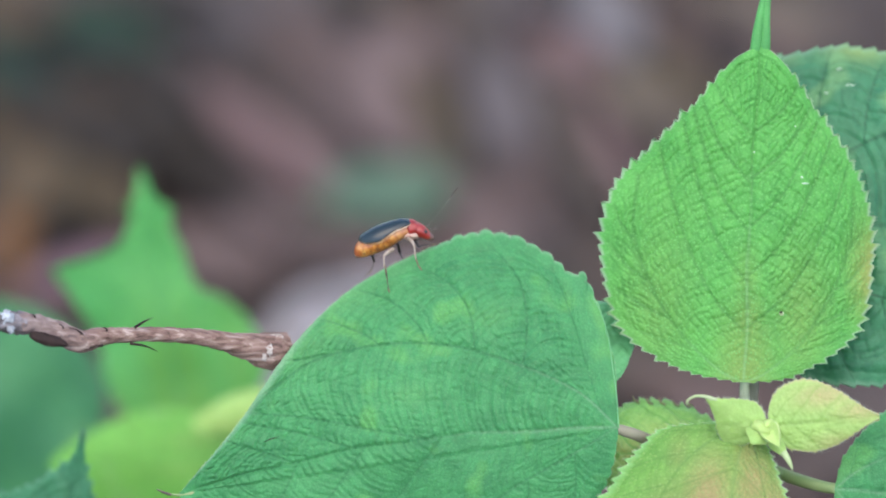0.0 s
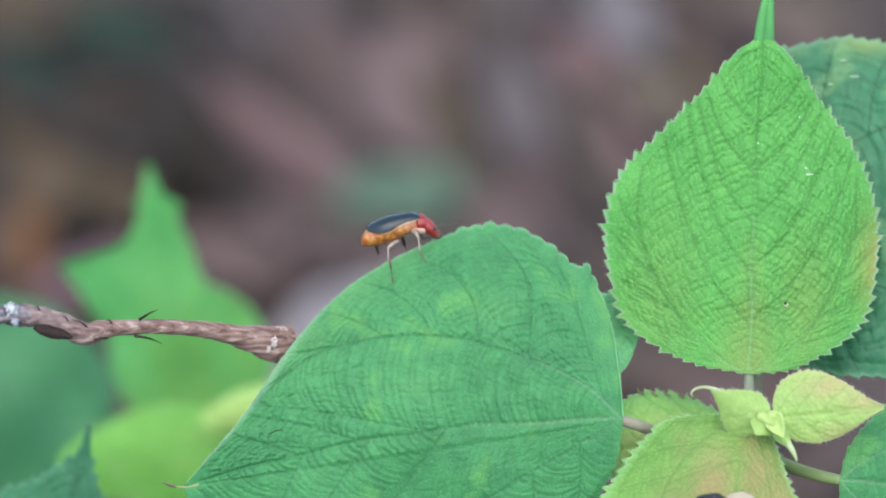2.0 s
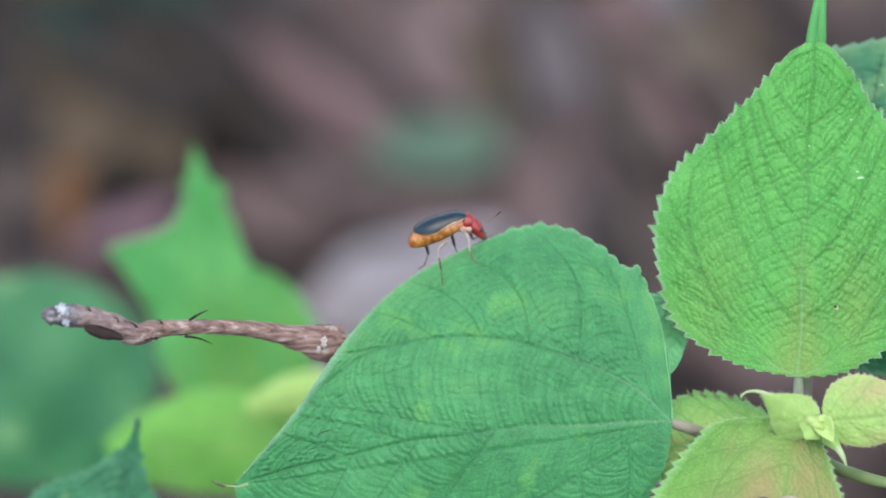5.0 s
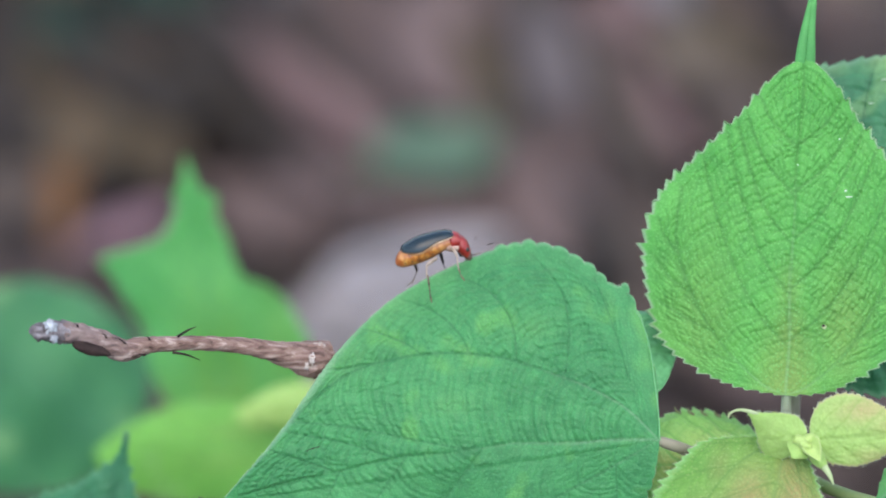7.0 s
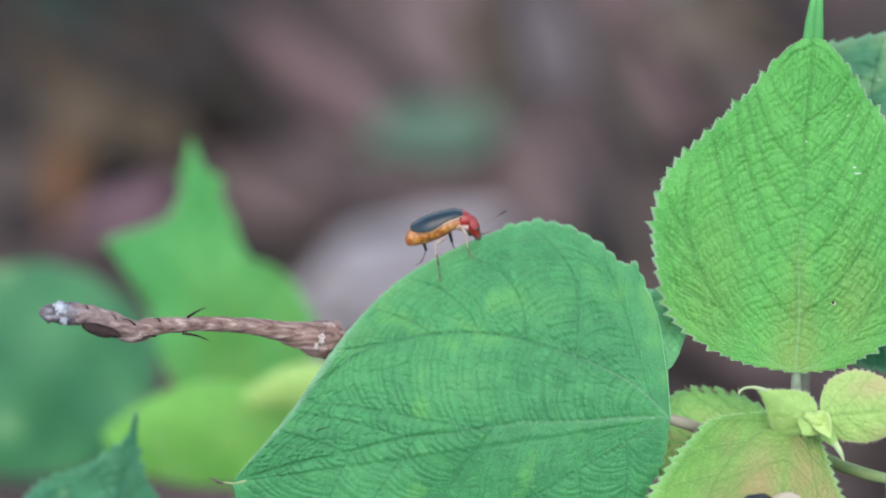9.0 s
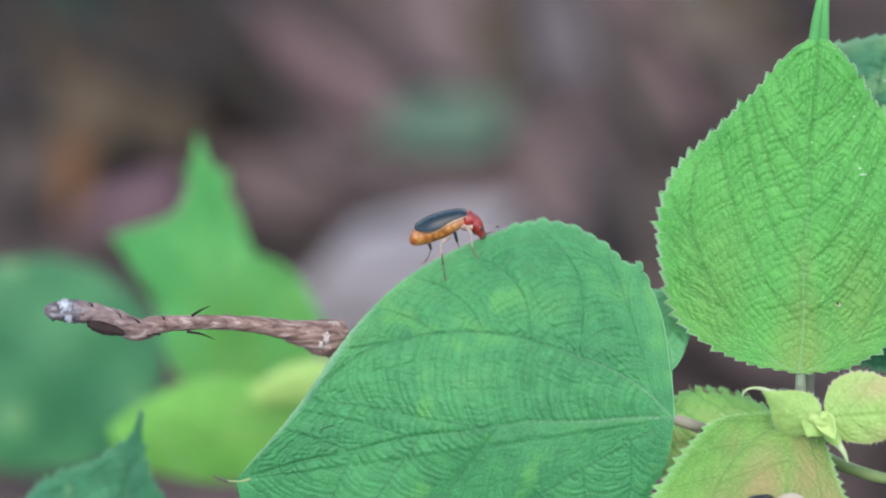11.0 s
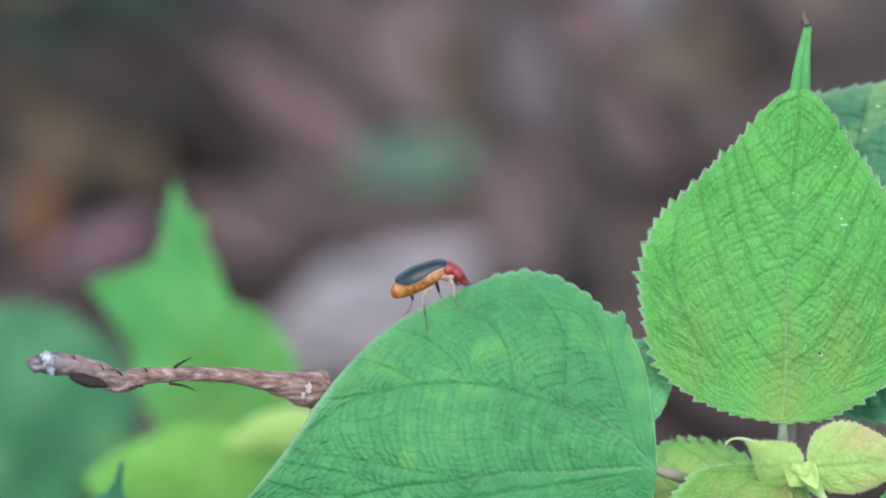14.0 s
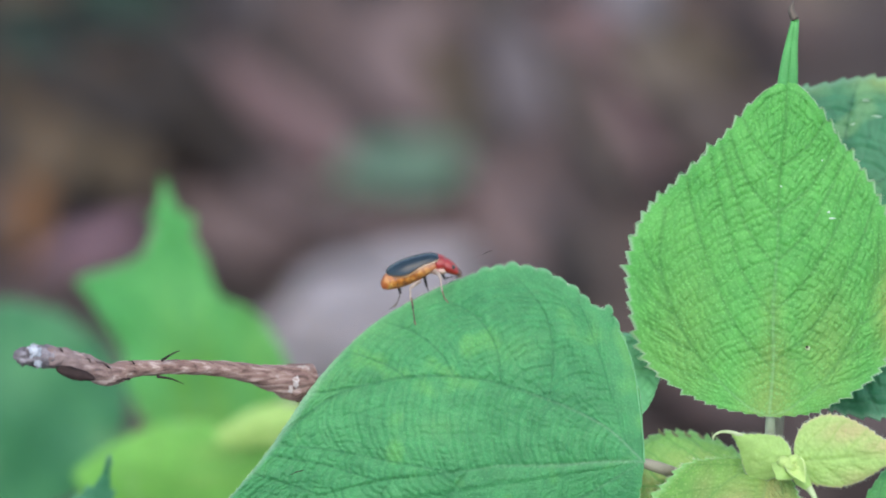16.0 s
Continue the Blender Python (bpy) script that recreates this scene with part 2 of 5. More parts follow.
# ---- helpers for meshes ----


def mesh_object(name, verts, faces, material, parent=None, label="", m=None, smooth=True, attributes=None):
    me = bpy.data.meshes.new(name)
    me.from_pydata([tuple(v) for v in verts], [], faces)
    me.materials.append(material)
    if smooth:
        me.polygons.foreach_set("use_smooth", [True] * len(me.polygons))
    for key, values in (attributes or {}).items():
        me.attributes.new(key, "FLOAT", "POINT").data.foreach_set("value", np.asarray(values, dtype=np.float32))
    me.update()
    ob = new(name, me)
    if parent is not None:
        ob.parent = parent
    if m is not None:
        ob.matrix_basis = m
    if label:
        tagged(ob, label)
    return ob


def thing(name, label, category, group="", kind="", m=None):
    """An Empty that carries a thing's parts."""
    ob = new(name)
    ob.empty_display_size = 0.01
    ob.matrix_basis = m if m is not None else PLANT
    return tagged(ob, label, category, group, kind)


def curve_through(points, count):
    """Catmull-Rom through the points (of any dimension), as an array."""
    p = np.array(points, float)
    p = np.vstack([2 * p[0] - p[1], p, 2 * p[-1] - p[-2]])
    n = len(p) - 3
    out = []
    for x in np.linspace(0, n - 1e-9, count):
        i, f = int(x), x - int(x)
        a, b, c, d = p[i:i + 4]
        out.append(0.5 * (2 * b + (c - a) * f + (2 * a - 5 * b + 4 * c - d) * f * f + (3 * b - a - 3 * c + d) * f ** 3))
    return np.array(out)


def tube_data(points, sides=12, count=40, rough=0.0, seed=0, freq=0.6, flat=1.0, grain=1.0):
    """A tapered tube in metres through points of (x, y, z, radius) in millimetres."""
    c = curve_through(points, count)
    verts, faces = [], []
    for i in range(count):
        t = Vector(c[min(i + 1, count - 1)][:3] - c[max(i - 1, 0)][:3]).normalized()
        u = t.cross(Vector((0.13, 1, 0.21))).normalized()
        w = t.cross(u)
        for k in range(sides):
            a = 2 * math.pi * k / sides
            r = max(c[i][3], 0.005)
            q = Vector(c[i][:3]) + (u * math.cos(a) + w * math.sin(a) * flat) * r
            if rough:
                q += (q - Vector(c[i][:3])) * rough * (noise.noise(Vector((q.x * grain, q.y, q.z)) * freq + Vector((seed, 0, 0))) + 0.6 * noise.noise(Vector((q.x * grain, q.y, q.z)) * freq * 2.7))
            verts.append(q / 1000)
    for i in range(count - 1):
        for k in range(sides):
            j = (k + 1) % sides
            faces.append((i * sides + k, i * sides + j, (i + 1) * sides + j, (i + 1) * sides + k))
    faces += [tuple(range(sides))[::-1], tuple((count - 1) * sides + k for k in range(sides))]
    return verts, faces


def tube(name, points, material, parent, label="", **more):
    v, f = tube_data(points, **more)
    return mesh_object(name, v, f, material, parent, label)


def ellipsoid(name, centre, radii, material, parent, label="", turn=None, rough=0.0, rings=12, sides=18):
    verts, faces = [], []
    for i in range(rings + 1):
        for k in range(sides):
            th, ph = math.pi * i / rings, 2 * math.pi * k / sides
            d = Vector((math.cos(th), math.sin(th) * math.cos(ph), math.sin(th) * math.sin(ph)))
            r = 1 + rough * noise.noise(d * 2.3 + Vector(centre))
            q = Vector((d.x * radii[0], d.y * radii[1], d.z * radii[2])) * r
            verts.append(((turn @ q if turn else q) + Vector(centre)) / 1000)
    for i in range(rings):
        for k in range(sides):
            j = (k + 1) % sides
            faces.append((i * sides + k, i * sides + j, (i + 1) * sides + j, (i + 1) * sides + k))
    return mesh_object(name, verts, faces, material, parent, label)


def evenly(line, count):
    """The line again in even steps."""
    arc = np.concatenate([[0], np.cumsum(np.linalg.norm(np.diff(line, axis=0), axis=1))])
    x = np.linspace(0, arc[-1], count)
    return np.stack([np.interp(x, arc, line[:, 0]), np.interp(x, arc, line[:, 1])], 1), arc[-1]


def vein_net(length, half, laterals, outer, inner, bend=0.0, step=1.5, rung=1.1, bow=0.5, seed=0, wander=0.065):
    """The veins of a blade as lines of (along, across) in mm: midrib, basal side veins, their branches, ladders and rungs.
    laterals: for each side, points of (along, across). outer, inner: for each side, branches of (along, lean, sweep)."""
    rng = np.random.default_rng(seed)
    a = np.linspace(0, length, 120)
    mid = np.stack([a, bend * np.sin(a / length * math.pi) + 0.12 * np.sin(a * 0.5 + seed)], 1)
    lines = {"mid": [mid], "lat": [], "sec": [], "ter": [], "rung": []}

    def along_line(line, a0, a1):
        x = np.linspace(a0, a1, 60)
        return np.stack([x, np.interp(x, line[:, 0], line[:, 1])], 1)

    def fan(p, q):
        """Ladder veins from p to q, which part at one point, and the rungs between them."""
        long = max(evenly(p, 2)[1], evenly(q, 2)[1])
        n = max(3, int(long / step))
        fp, fq = evenly(p, 200)[0], evenly(q, 200)[0]
        last = None
        for k in range(1, n):
            i = int(np.clip((k + rng.uniform(-0.30, 0.30)) / n * 199, 1, 198))
            u, v = fp[i], fq[i]
            d = np.linalg.norm(u - v)
            if d < 0.45:
                continue
            cut = rng.uniform(0.35, 0.75) if rng.random() < 0.14 else 1.0
            way = (fp[i + 1] - fp[i - 1]) + (fq[i + 1] - fq[i - 1])
            way /= np.linalg.norm(way) + 1e-9
            x = np.linspace(0, 1, 4 + int(d / 0.7))[:, None]
            line = u * (1 - x) + v * x + 4 * x * (1 - x) * way * bow * min(d, 7) * 0.22
            line[1:-1] += rng.normal(0, wander, line[1:-1].shape)
            lines["ter"].append(line[:max(3, int(len(line) * cut))] if rng.random() < 0.5 else line[-max(3, int(len(line) * cut)):])
            if last is not None:
                even, was = evenly(line, 60)[0], evenly(last, 60)[0]
                m = int(d / rung)
                for j in range(m):
                    if rng.random() < 0.12:
                        continue
                    f = (j + 0.5 + rng.uniform(-0.35, 0.35)) / m
                    r, w = even[int(59 * f)], was[int(59 * np.clip(f + rng.uniform(-0.25, 0.25) / m, 0, 1))]
                    lines["rung"].append(np.array([r, (r + w) / 2 + rng.normal(0, 0.09, 2), w]))
            last = line

    for sign in (-1, 1):
        lat = curve_through([(0, 0)] + [(x, sign * y) for x, y in laterals[sign]], 120)
        lat[:, 1] += np.interp(lat[:, 0], a, mid[:, 1]) * np.exp(-lat[:, 0] / 3)
        lines["lat"].append(lat)
        for parent, rows, first in ((lat, outer[sign], None), (mid, inner[sign], lat)):
            before, a_was = first, 0.0
            if before is None:
                x = np.linspace(0, rows[0][0] + rows[0][1] + rows[0][2], 50)
                before = np.stack([x, sign * 0.97 * half(sign, x)], 1)
            for a0, lean, sweep in rows:
                u = np.linspace(0, 1, 40)
                b0 = np.interp(a0, parent[:, 0], parent[:, 1])
                x = a0 + lean * u + sweep * u ** 3
                y = b0 + (sign * 0.965 * half(sign, x[-1]) - b0) * u
                y = y + sign * 0.12 * np.sin(u * 9 + a0) * u
                if parent is mid:
                    inside = sign * y < np.abs(np.interp(x, lat[:, 0], lat[:, 1])) - 0.2
                    keep = max(4, int(np.argmin(inside)) if not inside.all() else 40)
                    x, y = x[:keep], y[:keep]
                branch = np.stack([x, y], 1)
                lines["sec"].append(branch)
                fan(before, np.concatenate([along_line(parent, a_was, a0), branch]))
                before, a_was = branch, a0
            fan(before, along_line(parent, a_was, parent[-1, 0]))
    return lines


def vein_distances(lines, length, wide, A, B, pitch=0.075):
    """For each kind of vein, the distance in mm from the points (A, B) to the nearest one."""
    a0, b0 = -4.0, -wide - 2.0
    na, nb = int((length + 8) / pitch), int((2 * wide + 4) / pitch)
    ia, ib = np.clip((A - a0) / pitch, 0, na - 2), np.clip((B - b0) / pitch, 0, nb - 2)
    ja, jb = ia.astype(int), ib.astype(int)
    fa, fb = ia - ja, ib - jb
    out = {}
    for kind, reach in (("mid", 1.7), ("lat", 1.7), ("sec", 1.7), ("ter", 0.8), ("rung", 0.5)):
        field = np.full((na, nb), reach)
        for k, line in enumerate(lines[kind]):
            weak = {"ter": 0.08, "rung": 0.08}.get(kind, 0.0) * math.modf(abs(math.sin(k * 12.9898) * 43758.5))[0]
            for p, q in zip(line[:-1], line[1:]):
                lo = ((np.minimum(p, q) - reach - (a0, b0)) / pitch).astype(int)
                hi = ((np.maximum(p, q) + reach - (a0, b0)) / pitch).astype(int) + 2
                lo, hi = np.maximum(lo, 0), np.minimum(hi, (na, nb))
                if (hi <= lo).any():
                    continue
                x = (a0 + pitch * np.arange(lo[0], hi[0]))[:, None] - p[0]
                y = (b0 + pitch * np.arange(lo[1], hi[1]))[None, :] - p[1]
                w = q - p
                t = np.clip((x * w[0] + y * w[1]) / (w @ w + 1e-12), 0, 1)
                part = field[lo[0]:hi[0], lo[1]:hi[1]]
                np.minimum(part, weak + np.hypot(x - t * w[0], y - t * w[1]), out=part)
        out[kind] = (field[ja, jb] * (1 - fa) + field[ja + 1, jb] * fa) * (1 - fb) + (field[ja, jb + 1] * (1 - fa) + field[ja + 1, jb + 1] * fa) * fb
    return out


def blade(name, parent, base, tip, left, right, material, normal=(0, -1, 0), bow=0.0, droop=0.0, curl=(0.0, 0.0), teeth=0, tooth=0.0,
          lateral=(0.03, 0.2), spacing=6.4, relief=1.0, drip=0.0, drip_bend=0.0, rows=160, cols=40, seed=0, wave=0.4, blush_or_light=None, thick=0.22, label="", scallop=False, tooth_end=1.0, rim=0.03, ribs=0.15, net=0.85, lobe=(0.0, 0.0), slant=1.15, ladder=1.25, edge=0.55, rung=1.1, arch=0.0, tone=(0.6, 0.95, 0.72, 0.5), rise=None, domes=(0.46, 0.16, 0.36, 0.20), calm=9.0, wig=1.0, veins=None, keel=(0.0, 0.0), pale=(1.6, 3.0), hairs=0, hair=0.3, bright=None, breadth=1.0):
    """A leaf blade from base to tip (mm). left, right: half-widths in mm at even stations. curl: how far each half bends back (mm, plus is away from the
    face). teeth: saw teeth a side. lateral: the basal side veins' reach across the blade and how soon they get there. drip: length of the drawn-out tip."""
    rng = np.random.default_rng(seed + 5)
    base, tip = np.array(base), np.array(tip)
    length = np.linalg.norm(tip - base)
    along = (tip - base) / length
    face = np.array(normal, float)
    face -= along * face.dot(along)
    face /= np.linalg.norm(face)
    side = np.cross(face, along)
    u = np.linspace(0, 1, rows)
    s = u ** 1.5 * (1 - 0.25 * u ** 4) / 0.75
    s = s / s[-1]
    outline = {}
    for sign, widths in ((-1, right), (1, left)):
        if isinstance(widths[0], tuple):
            fine = np.array(widths)
        else:
            fine = curve_through([((k / (len(widths) - 1)) ** 1.7, w) for k, w in enumerate(widths)], 400)
        w = np.interp(s, fine[:, 0], np.maximum(fine[:, 1], 0.0))
        swell = lobe[0 if sign > 0 else 1] * np.sin(math.pi * np.clip(w / (0.69 * max(w)), 0, 1)) * (s < 0.05)
        e = np.stack([s * length - swell, sign * w], 1)
        d = np.gradient(e, axis=0)
        n = np.stack([-d[:, 1], d[:, 0]], 1) * sign
        n /= np.linalg.norm(n, axis=1)[:, None] + 1e-9
        arc = np.concatenate([[0], np.cumsum(np.linalg.norm(np.diff(e, axis=0), axis=1))])
        arc /= arc[-1]
        ph = arc * teeth + 0.15 * np.sin(arc * 37 + seed)
        k = np.floor(ph)
        size = 0.55 + 0.9 * np.modf(np.abs(np.sin(k * 12.9 + seed) * 4375.5))[0]
        shape = np.sin((ph - k) * math.pi) ** 0.6 if scallop else (ph - k) ** 1.3
        saw = shape * size * np.clip((tooth_end - arc) * 6 + 0.12, 0.12, 1) * np.clip(arc * 3 + 0.2, 0, 1) * np.clip((1 - arc) * 9, 0.25, 1)
        saw = saw * tooth if teeth else saw * 0
        e = e - n * (np.clip(arc * 5, 0, 1) * tooth * 0.42 * (teeth > 0))[:, None]
        e[:, 1] = np.where(sign * e[:, 1] > 0, e[:, 1], 0)
        outline[sign] = (e, n, saw)
    q = np.linspace(-1, 1, 2 * cols + 1)
    q = np.sign(q) * np.abs(q) ** 0.85
    A, B = np.zeros((rows, len(q))), np.zeros((rows, len(q)))
    for j, v in enumerate(q):
        e, n, saw = outline[1 if v >= 0 else -1]
        A[:, j] = s * length + abs(v) * (e[:, 0] - s * length) + n[:, 0] * saw * abs(v) ** 14
        B[:, j] = abs(v) * e[:, 1] + n[:, 1] * saw * abs(v) ** 14
    aq = np.abs(q)[None, :] * np.ones((rows, 1))
    b = np.abs(B)
    left, right = ([w[1] if isinstance(w, tuple) else w for w in side_] for side_ in (left, right))
    half = np.maximum(np.where(B >= 0, outline[1][0][:, 1:2], -outline[-1][0][:, 1:2]), 0.05)
    # veins: distances in mm to the midrib, the basal side veins, their branches, the ladder between them and the fine net
    wa = A + wig * (0.30 * np.sin(b * 0.45 + seed) + 0.22 * np.sin(A * 0.43 + b * 0.31 + 2 * seed) + 0.06 * np.sin(b * 1.9 - A * 0.8 + seed))
    wb = b + wig * (0.25 * np.sin(A * 0.6 + seed) + 0.12 * np.sin(A * 1.7 + b + 3 * seed))
    reach = lateral[0] * max(max(left), max(right))
    bl = reach * (1 - np.exp(-A / (lateral[1] * length)))
    slope = reach / (lateral[1] * length) * np.exp(-A / (lateral[1] * length))
    d_mid = b * (1 + 0.6 * A / length)
    d_lat = np.abs(wb - bl) / np.sqrt(1 + slope ** 2) + np.clip(A / length - 0.8, 0, 1) * 3
    outer = wb > bl
    x = np.maximum(wb - bl, 0)
    c_out = wa - slant * x - (0.05 if slant < 0.5 else 0.004) * x ** 2 + 0.5 * (B > 0)
    c_in = wa - 0.85 * wb - 0.01 * wb ** 2 + 1.3 * (B > 0)
    c_out = c_out + 0.16 * spacing * np.sin(c_out / spacing * 2.1 + seed)

    def near(v, step):
        k = np.floor(v / step + 0.5)
        return np.abs(v - k * step), k

    d_so, k_so = near(c_out, spacing)
    d_si, k_si = near(c_in, spacing * 1.6)
    d_sec = np.where(outer, d_so / math.sqrt(1.3 + slant ** 2), np.where(A / length < 0.45, 9.0, d_si * 0.76))
    k_sec = np.where(outer, k_so, k_si) + 17 * (B > 0)
    run = np.where(outer, (x + max(0.2, slant) * wa) / math.sqrt(1 + slant ** 2), wa * 0.95 + 0.22 * wb) + 0.6 * np.sin(k_sec * 4.1) + wig * (0.12 * np.sin(wb * 1.3 + k_sec) + 0.12 * np.sin(wa * 1.4 + 1.3 * seed))
    if rise is not None:
        run = wa + rise * wb + 0.35 * np.sin(k_sec * 4.1) + 0.15 * np.sin(wb * 0.9 + seed)
    run = run + wig * (0.30 * np.sin(run * 1.15 + k_sec) + 0.10 * np.sin(A * 0.9 + B * 1.1))
    broken = 0.74 + 0.26 * np.sin(A * 0.83 + 1.7 * B + seed) * np.sin(B * 0.71 - 0.6 * A + 2 * seed)
    run = run + arch * (1 - (1 - 2 * d_so / spacing) ** 2) * outer
    d_ter = near(run, ladder)[0]
    # the net: distance to the walls of scattered cells
    first, second = np.full(A.shape, 9.0), np.full(A.shape, 9.0)
    ga, gb = wa / net, B / (net * 0.75)
    ia, ib = np.floor(ga), np.floor(gb)
    for da in (-1, 0, 1):
        for db in (-1, 0, 1):
            ca, cb = ia + da, ib + db
            ja = np.modf(np.abs(np.sin(ca * 127.1 + cb * 311.7 + seed) * 43758.5))[0]
            jb = np.modf(np.abs(np.sin(ca * 269.5 + cb * 183.3 + seed) * 43758.5))[0]
            d = np.hypot(ga - ca - 0.1 - 0.8 * ja, gb - cb - 0.1 - 0.8 * jb)
            second = np.where(d < first, first, np.minimum(second, d))
            first = np.minimum(first, d)
    d_net = (second - first) * net * 0.5
    # rungs across the ladder, set off from band to band
    band = np.floor(run / ladder + 0.5 + 0.5)
    shift = np.modf(np.abs(np.sin(band * 91.7 + k_sec * 37.3 + seed) * 437.5))[0]
    across = wb + 0.10 * np.sin(run * 2.3) if rise is not None else np.where(outer, (wa - slant * x) * 0.97, wb) + 0.10 * np.sin(run * 2.3 + k_sec) + 0.12 * np.sin(A * 1.3 - B * 0.9)
    d_rung, k_rung = near(across + shift * rung, rung)
    firm = 0.25 + 0.75 * np.modf(np.abs(np.sin(k_rung * 53.1 + band * 17.9 + k_sec * 7.7 + seed) * 915.3))[0]
    half_step, _ = near(run + 0.5 * ladder + 0.15 * np.sin(across * 1.9 + band), ladder)
    if veins:
        def half_at(sign, x):
            e = outline[sign][0]
            return np.interp(x, e[:, 0], np.abs(e[:, 1]))

        net_of = vein_distances(vein_net(length, half_at, seed=seed, **veins), length, max(max(left), max(right)), A, B)
        d_mid, d_lat, d_sec, d_ter, d_rung = (net_of[k] for k in ("mid", "lat", "sec", "ter", "rung"))
        d_net, half_step, firm = np.full(A.shape, 0.3), np.full(A.shape, 0.3), 0.8 + 0.2 * np.sin(A * 2.1 + 1.3 * B)
        d_mid = d_mid * (1 + 0.6 * A / length)
    fade = np.clip(half / 3, 0, 1) * np.clip((A + 1.5) / calm, 0.25, 1) * np.clip((1.02 - aq) * 7, 0.35, 1)
    g = lambda d, w: np.exp(-(d / w) ** 2)
    fine = breadth * (0.78 if veins else 1.0)
    rib = ribs * np.clip(np.maximum(g(d_mid, 0.14), np.where(B > 0, 0.25, 0.8) * g(d_lat, 0.12)) * np.clip(1.0 - A / length * 1.6, 0, 1), 0, 1)
    if veins:
        rib = ribs * np.clip(np.maximum(g(d_mid, 0.15) * np.clip(1.5 - A / length * pale[0] * 2, 0, 1), 0.8 * (np.where(B > 0, 0.3, 1.0) if keel[0] else 1.0) * g(d_lat, 0.12) * np.clip(1.3 - A / length * pale[1] * 1.5, 0, 1)), 0, 1)
    v1, v2, v3, v4 = g(d_mid, 0.30 * fine), np.maximum(g(d_lat, 0.22 * fine ** 1.5), g(d_sec, 0.17 * fine ** 2)), g(d_ter, 0.125 * fine) * broken, np.maximum.reduce([0.45 * g(d_net, 0.10), firm * g(d_rung, 0.10 * fine), 0.6 * g(half_step, 0.09)])
    bulge = np.minimum(np.minimum(d_sec, d_lat), 1.6) * 0.12 + np.minimum(d_ter, 0.7) * domes[0] * broken + np.minimum(d_net, 0.28) * domes[1] + np.minimum(d_rung, 0.35) * domes[2] + np.minimum(half_step, 0.3) * domes[3]
    if veins:
        bulge = np.minimum(np.minimum(np.minimum(d_sec, d_lat), d_mid), 1.4) * 0.12 + np.minimum(d_ter, 0.34) * domes[0] * broken + np.minimum(d_rung, 0.24) * domes[2] * firm
    h = relief * (np.where(B > 0, 0.4, 1.0) if keel[0] else 1.0) * fade * (bulge - 0.20 * v1 - 0.08 * v2)
    vein = np.clip(np.maximum.reduce([k * v for k, v in zip(tone, (v1, v2, v3, v4))]) * fade * (1 - rib), 0, 1)
    f = A / length
    tw = np.clip(b / np.maximum(max(left), max(right)), 0, 1.3)
    back = np.where(B >= 0, curl[0], curl[1]) * tw ** 1.7 + droop * f ** 2
    back = back + np.where(B >= 0, keel[0], keel[1]) * np.maximum(b - 0.8, 0) ** 1.0 * np.clip(f * 4, 0, 1)
    lump = wave * (np.sin(A * 0.33 + seed) * np.sin(B * 0.29 + 2 * seed) + 0.5 * np.sin(A * 0.8 + 3 * seed) * aq ** 3)
    h = h - back + lump * np.clip(f * 5, 0, 1)
    bowed = B + bow * np.sin(np.clip(f, 0, 1) * math.pi)
    P = base + A[..., None] * along + bowed[..., None] * side + h[..., None] * face
    n_c = len(q)
    verts = (P / 1000).reshape(-1, 3)
    idx = np.arange(rows * n_c).reshape(rows, n_c)
    faces = np.stack([idx[:-1, :-1], idx[:-1, 1:], idx[1:, 1:], idx[1:, :-1]], -1).reshape(-1, 4)[:, ::-1].tolist()
    bl_ = np.zeros_like(A)
    if blush_or_light:
        for fa, fb, size, amount in blush_or_light:
            bl_ = np.maximum(bl_, amount * np.exp(-((f - fa) ** 2 + ((B / max(max(left), max(right))) - fb) ** 2) / size ** 2))
    wide_rim, amount = rim, edge
    # a wider, paler rim on one half: light on a rolled margin, as colour
    if bright:
        along_rim = np.clip((f - bright[0]) * 8, 0, 1) * (B < 0)
        wide_rim, amount = rim + bright[1] * along_rim, edge + bright[2] * along_rim
    margin = np.clip((aq - 1 + wide_rim + 0.005) / wide_rim, 0, 1) * amount
    ob = mesh_object(name, verts, faces, material, parent, label, attributes={"vein": vein.ravel(), "margin": margin.ravel(), "blush_or_light": bl_.ravel(), "rib": rib.ravel()})
    mod = ob.modifiers.new("thickness", "SOLIDIFY")
    mod.thickness, mod.offset = thick / 1000, -1
    if hairs:
        hv, hf = [], []
        for col, inner in ((0, 3), (-1, -4)):
            for at in rng.uniform(0.01, 0.99, hairs) * (rows - 2):
                i = int(at)
                root = P[i, col] + (P[i + 1, col] - P[i, col]) * (at - i)
                out = P[i, col] - P[i, inner]
                out = out / (np.linalg.norm(out) + 1e-9) + rng.normal(0, 0.35, 3)
                end = root + out * hair * rng.uniform(0.5, 1.2)
                o = len(hv)
                hv += [(root + along * 0.018) / 1000, (root - along * 0.009 + face * 0.016) / 1000, (root - along * 0.009 - face * 0.016) / 1000, end / 1000]
                hf += [(o, o + 1, o + 3), (o + 1, o + 2, o + 3), (o + 2, o, o + 3)]
        tagged(mesh_object("margin_hairs", hv, hf, HAIR, parent, "fine pale hairs along the margin"), kind="stuff")
    if drip:
        p0 = tip - along * 1.2
        p1 = tip + along * drip * 0.5 + side * drip_bend * 0.25
        p2 = tip + along * drip + side * drip_bend
        w = min(1.12, max(left[-1], right[-1]))
        for k in (-1, 1):
            fold = side * k * w * 0.42
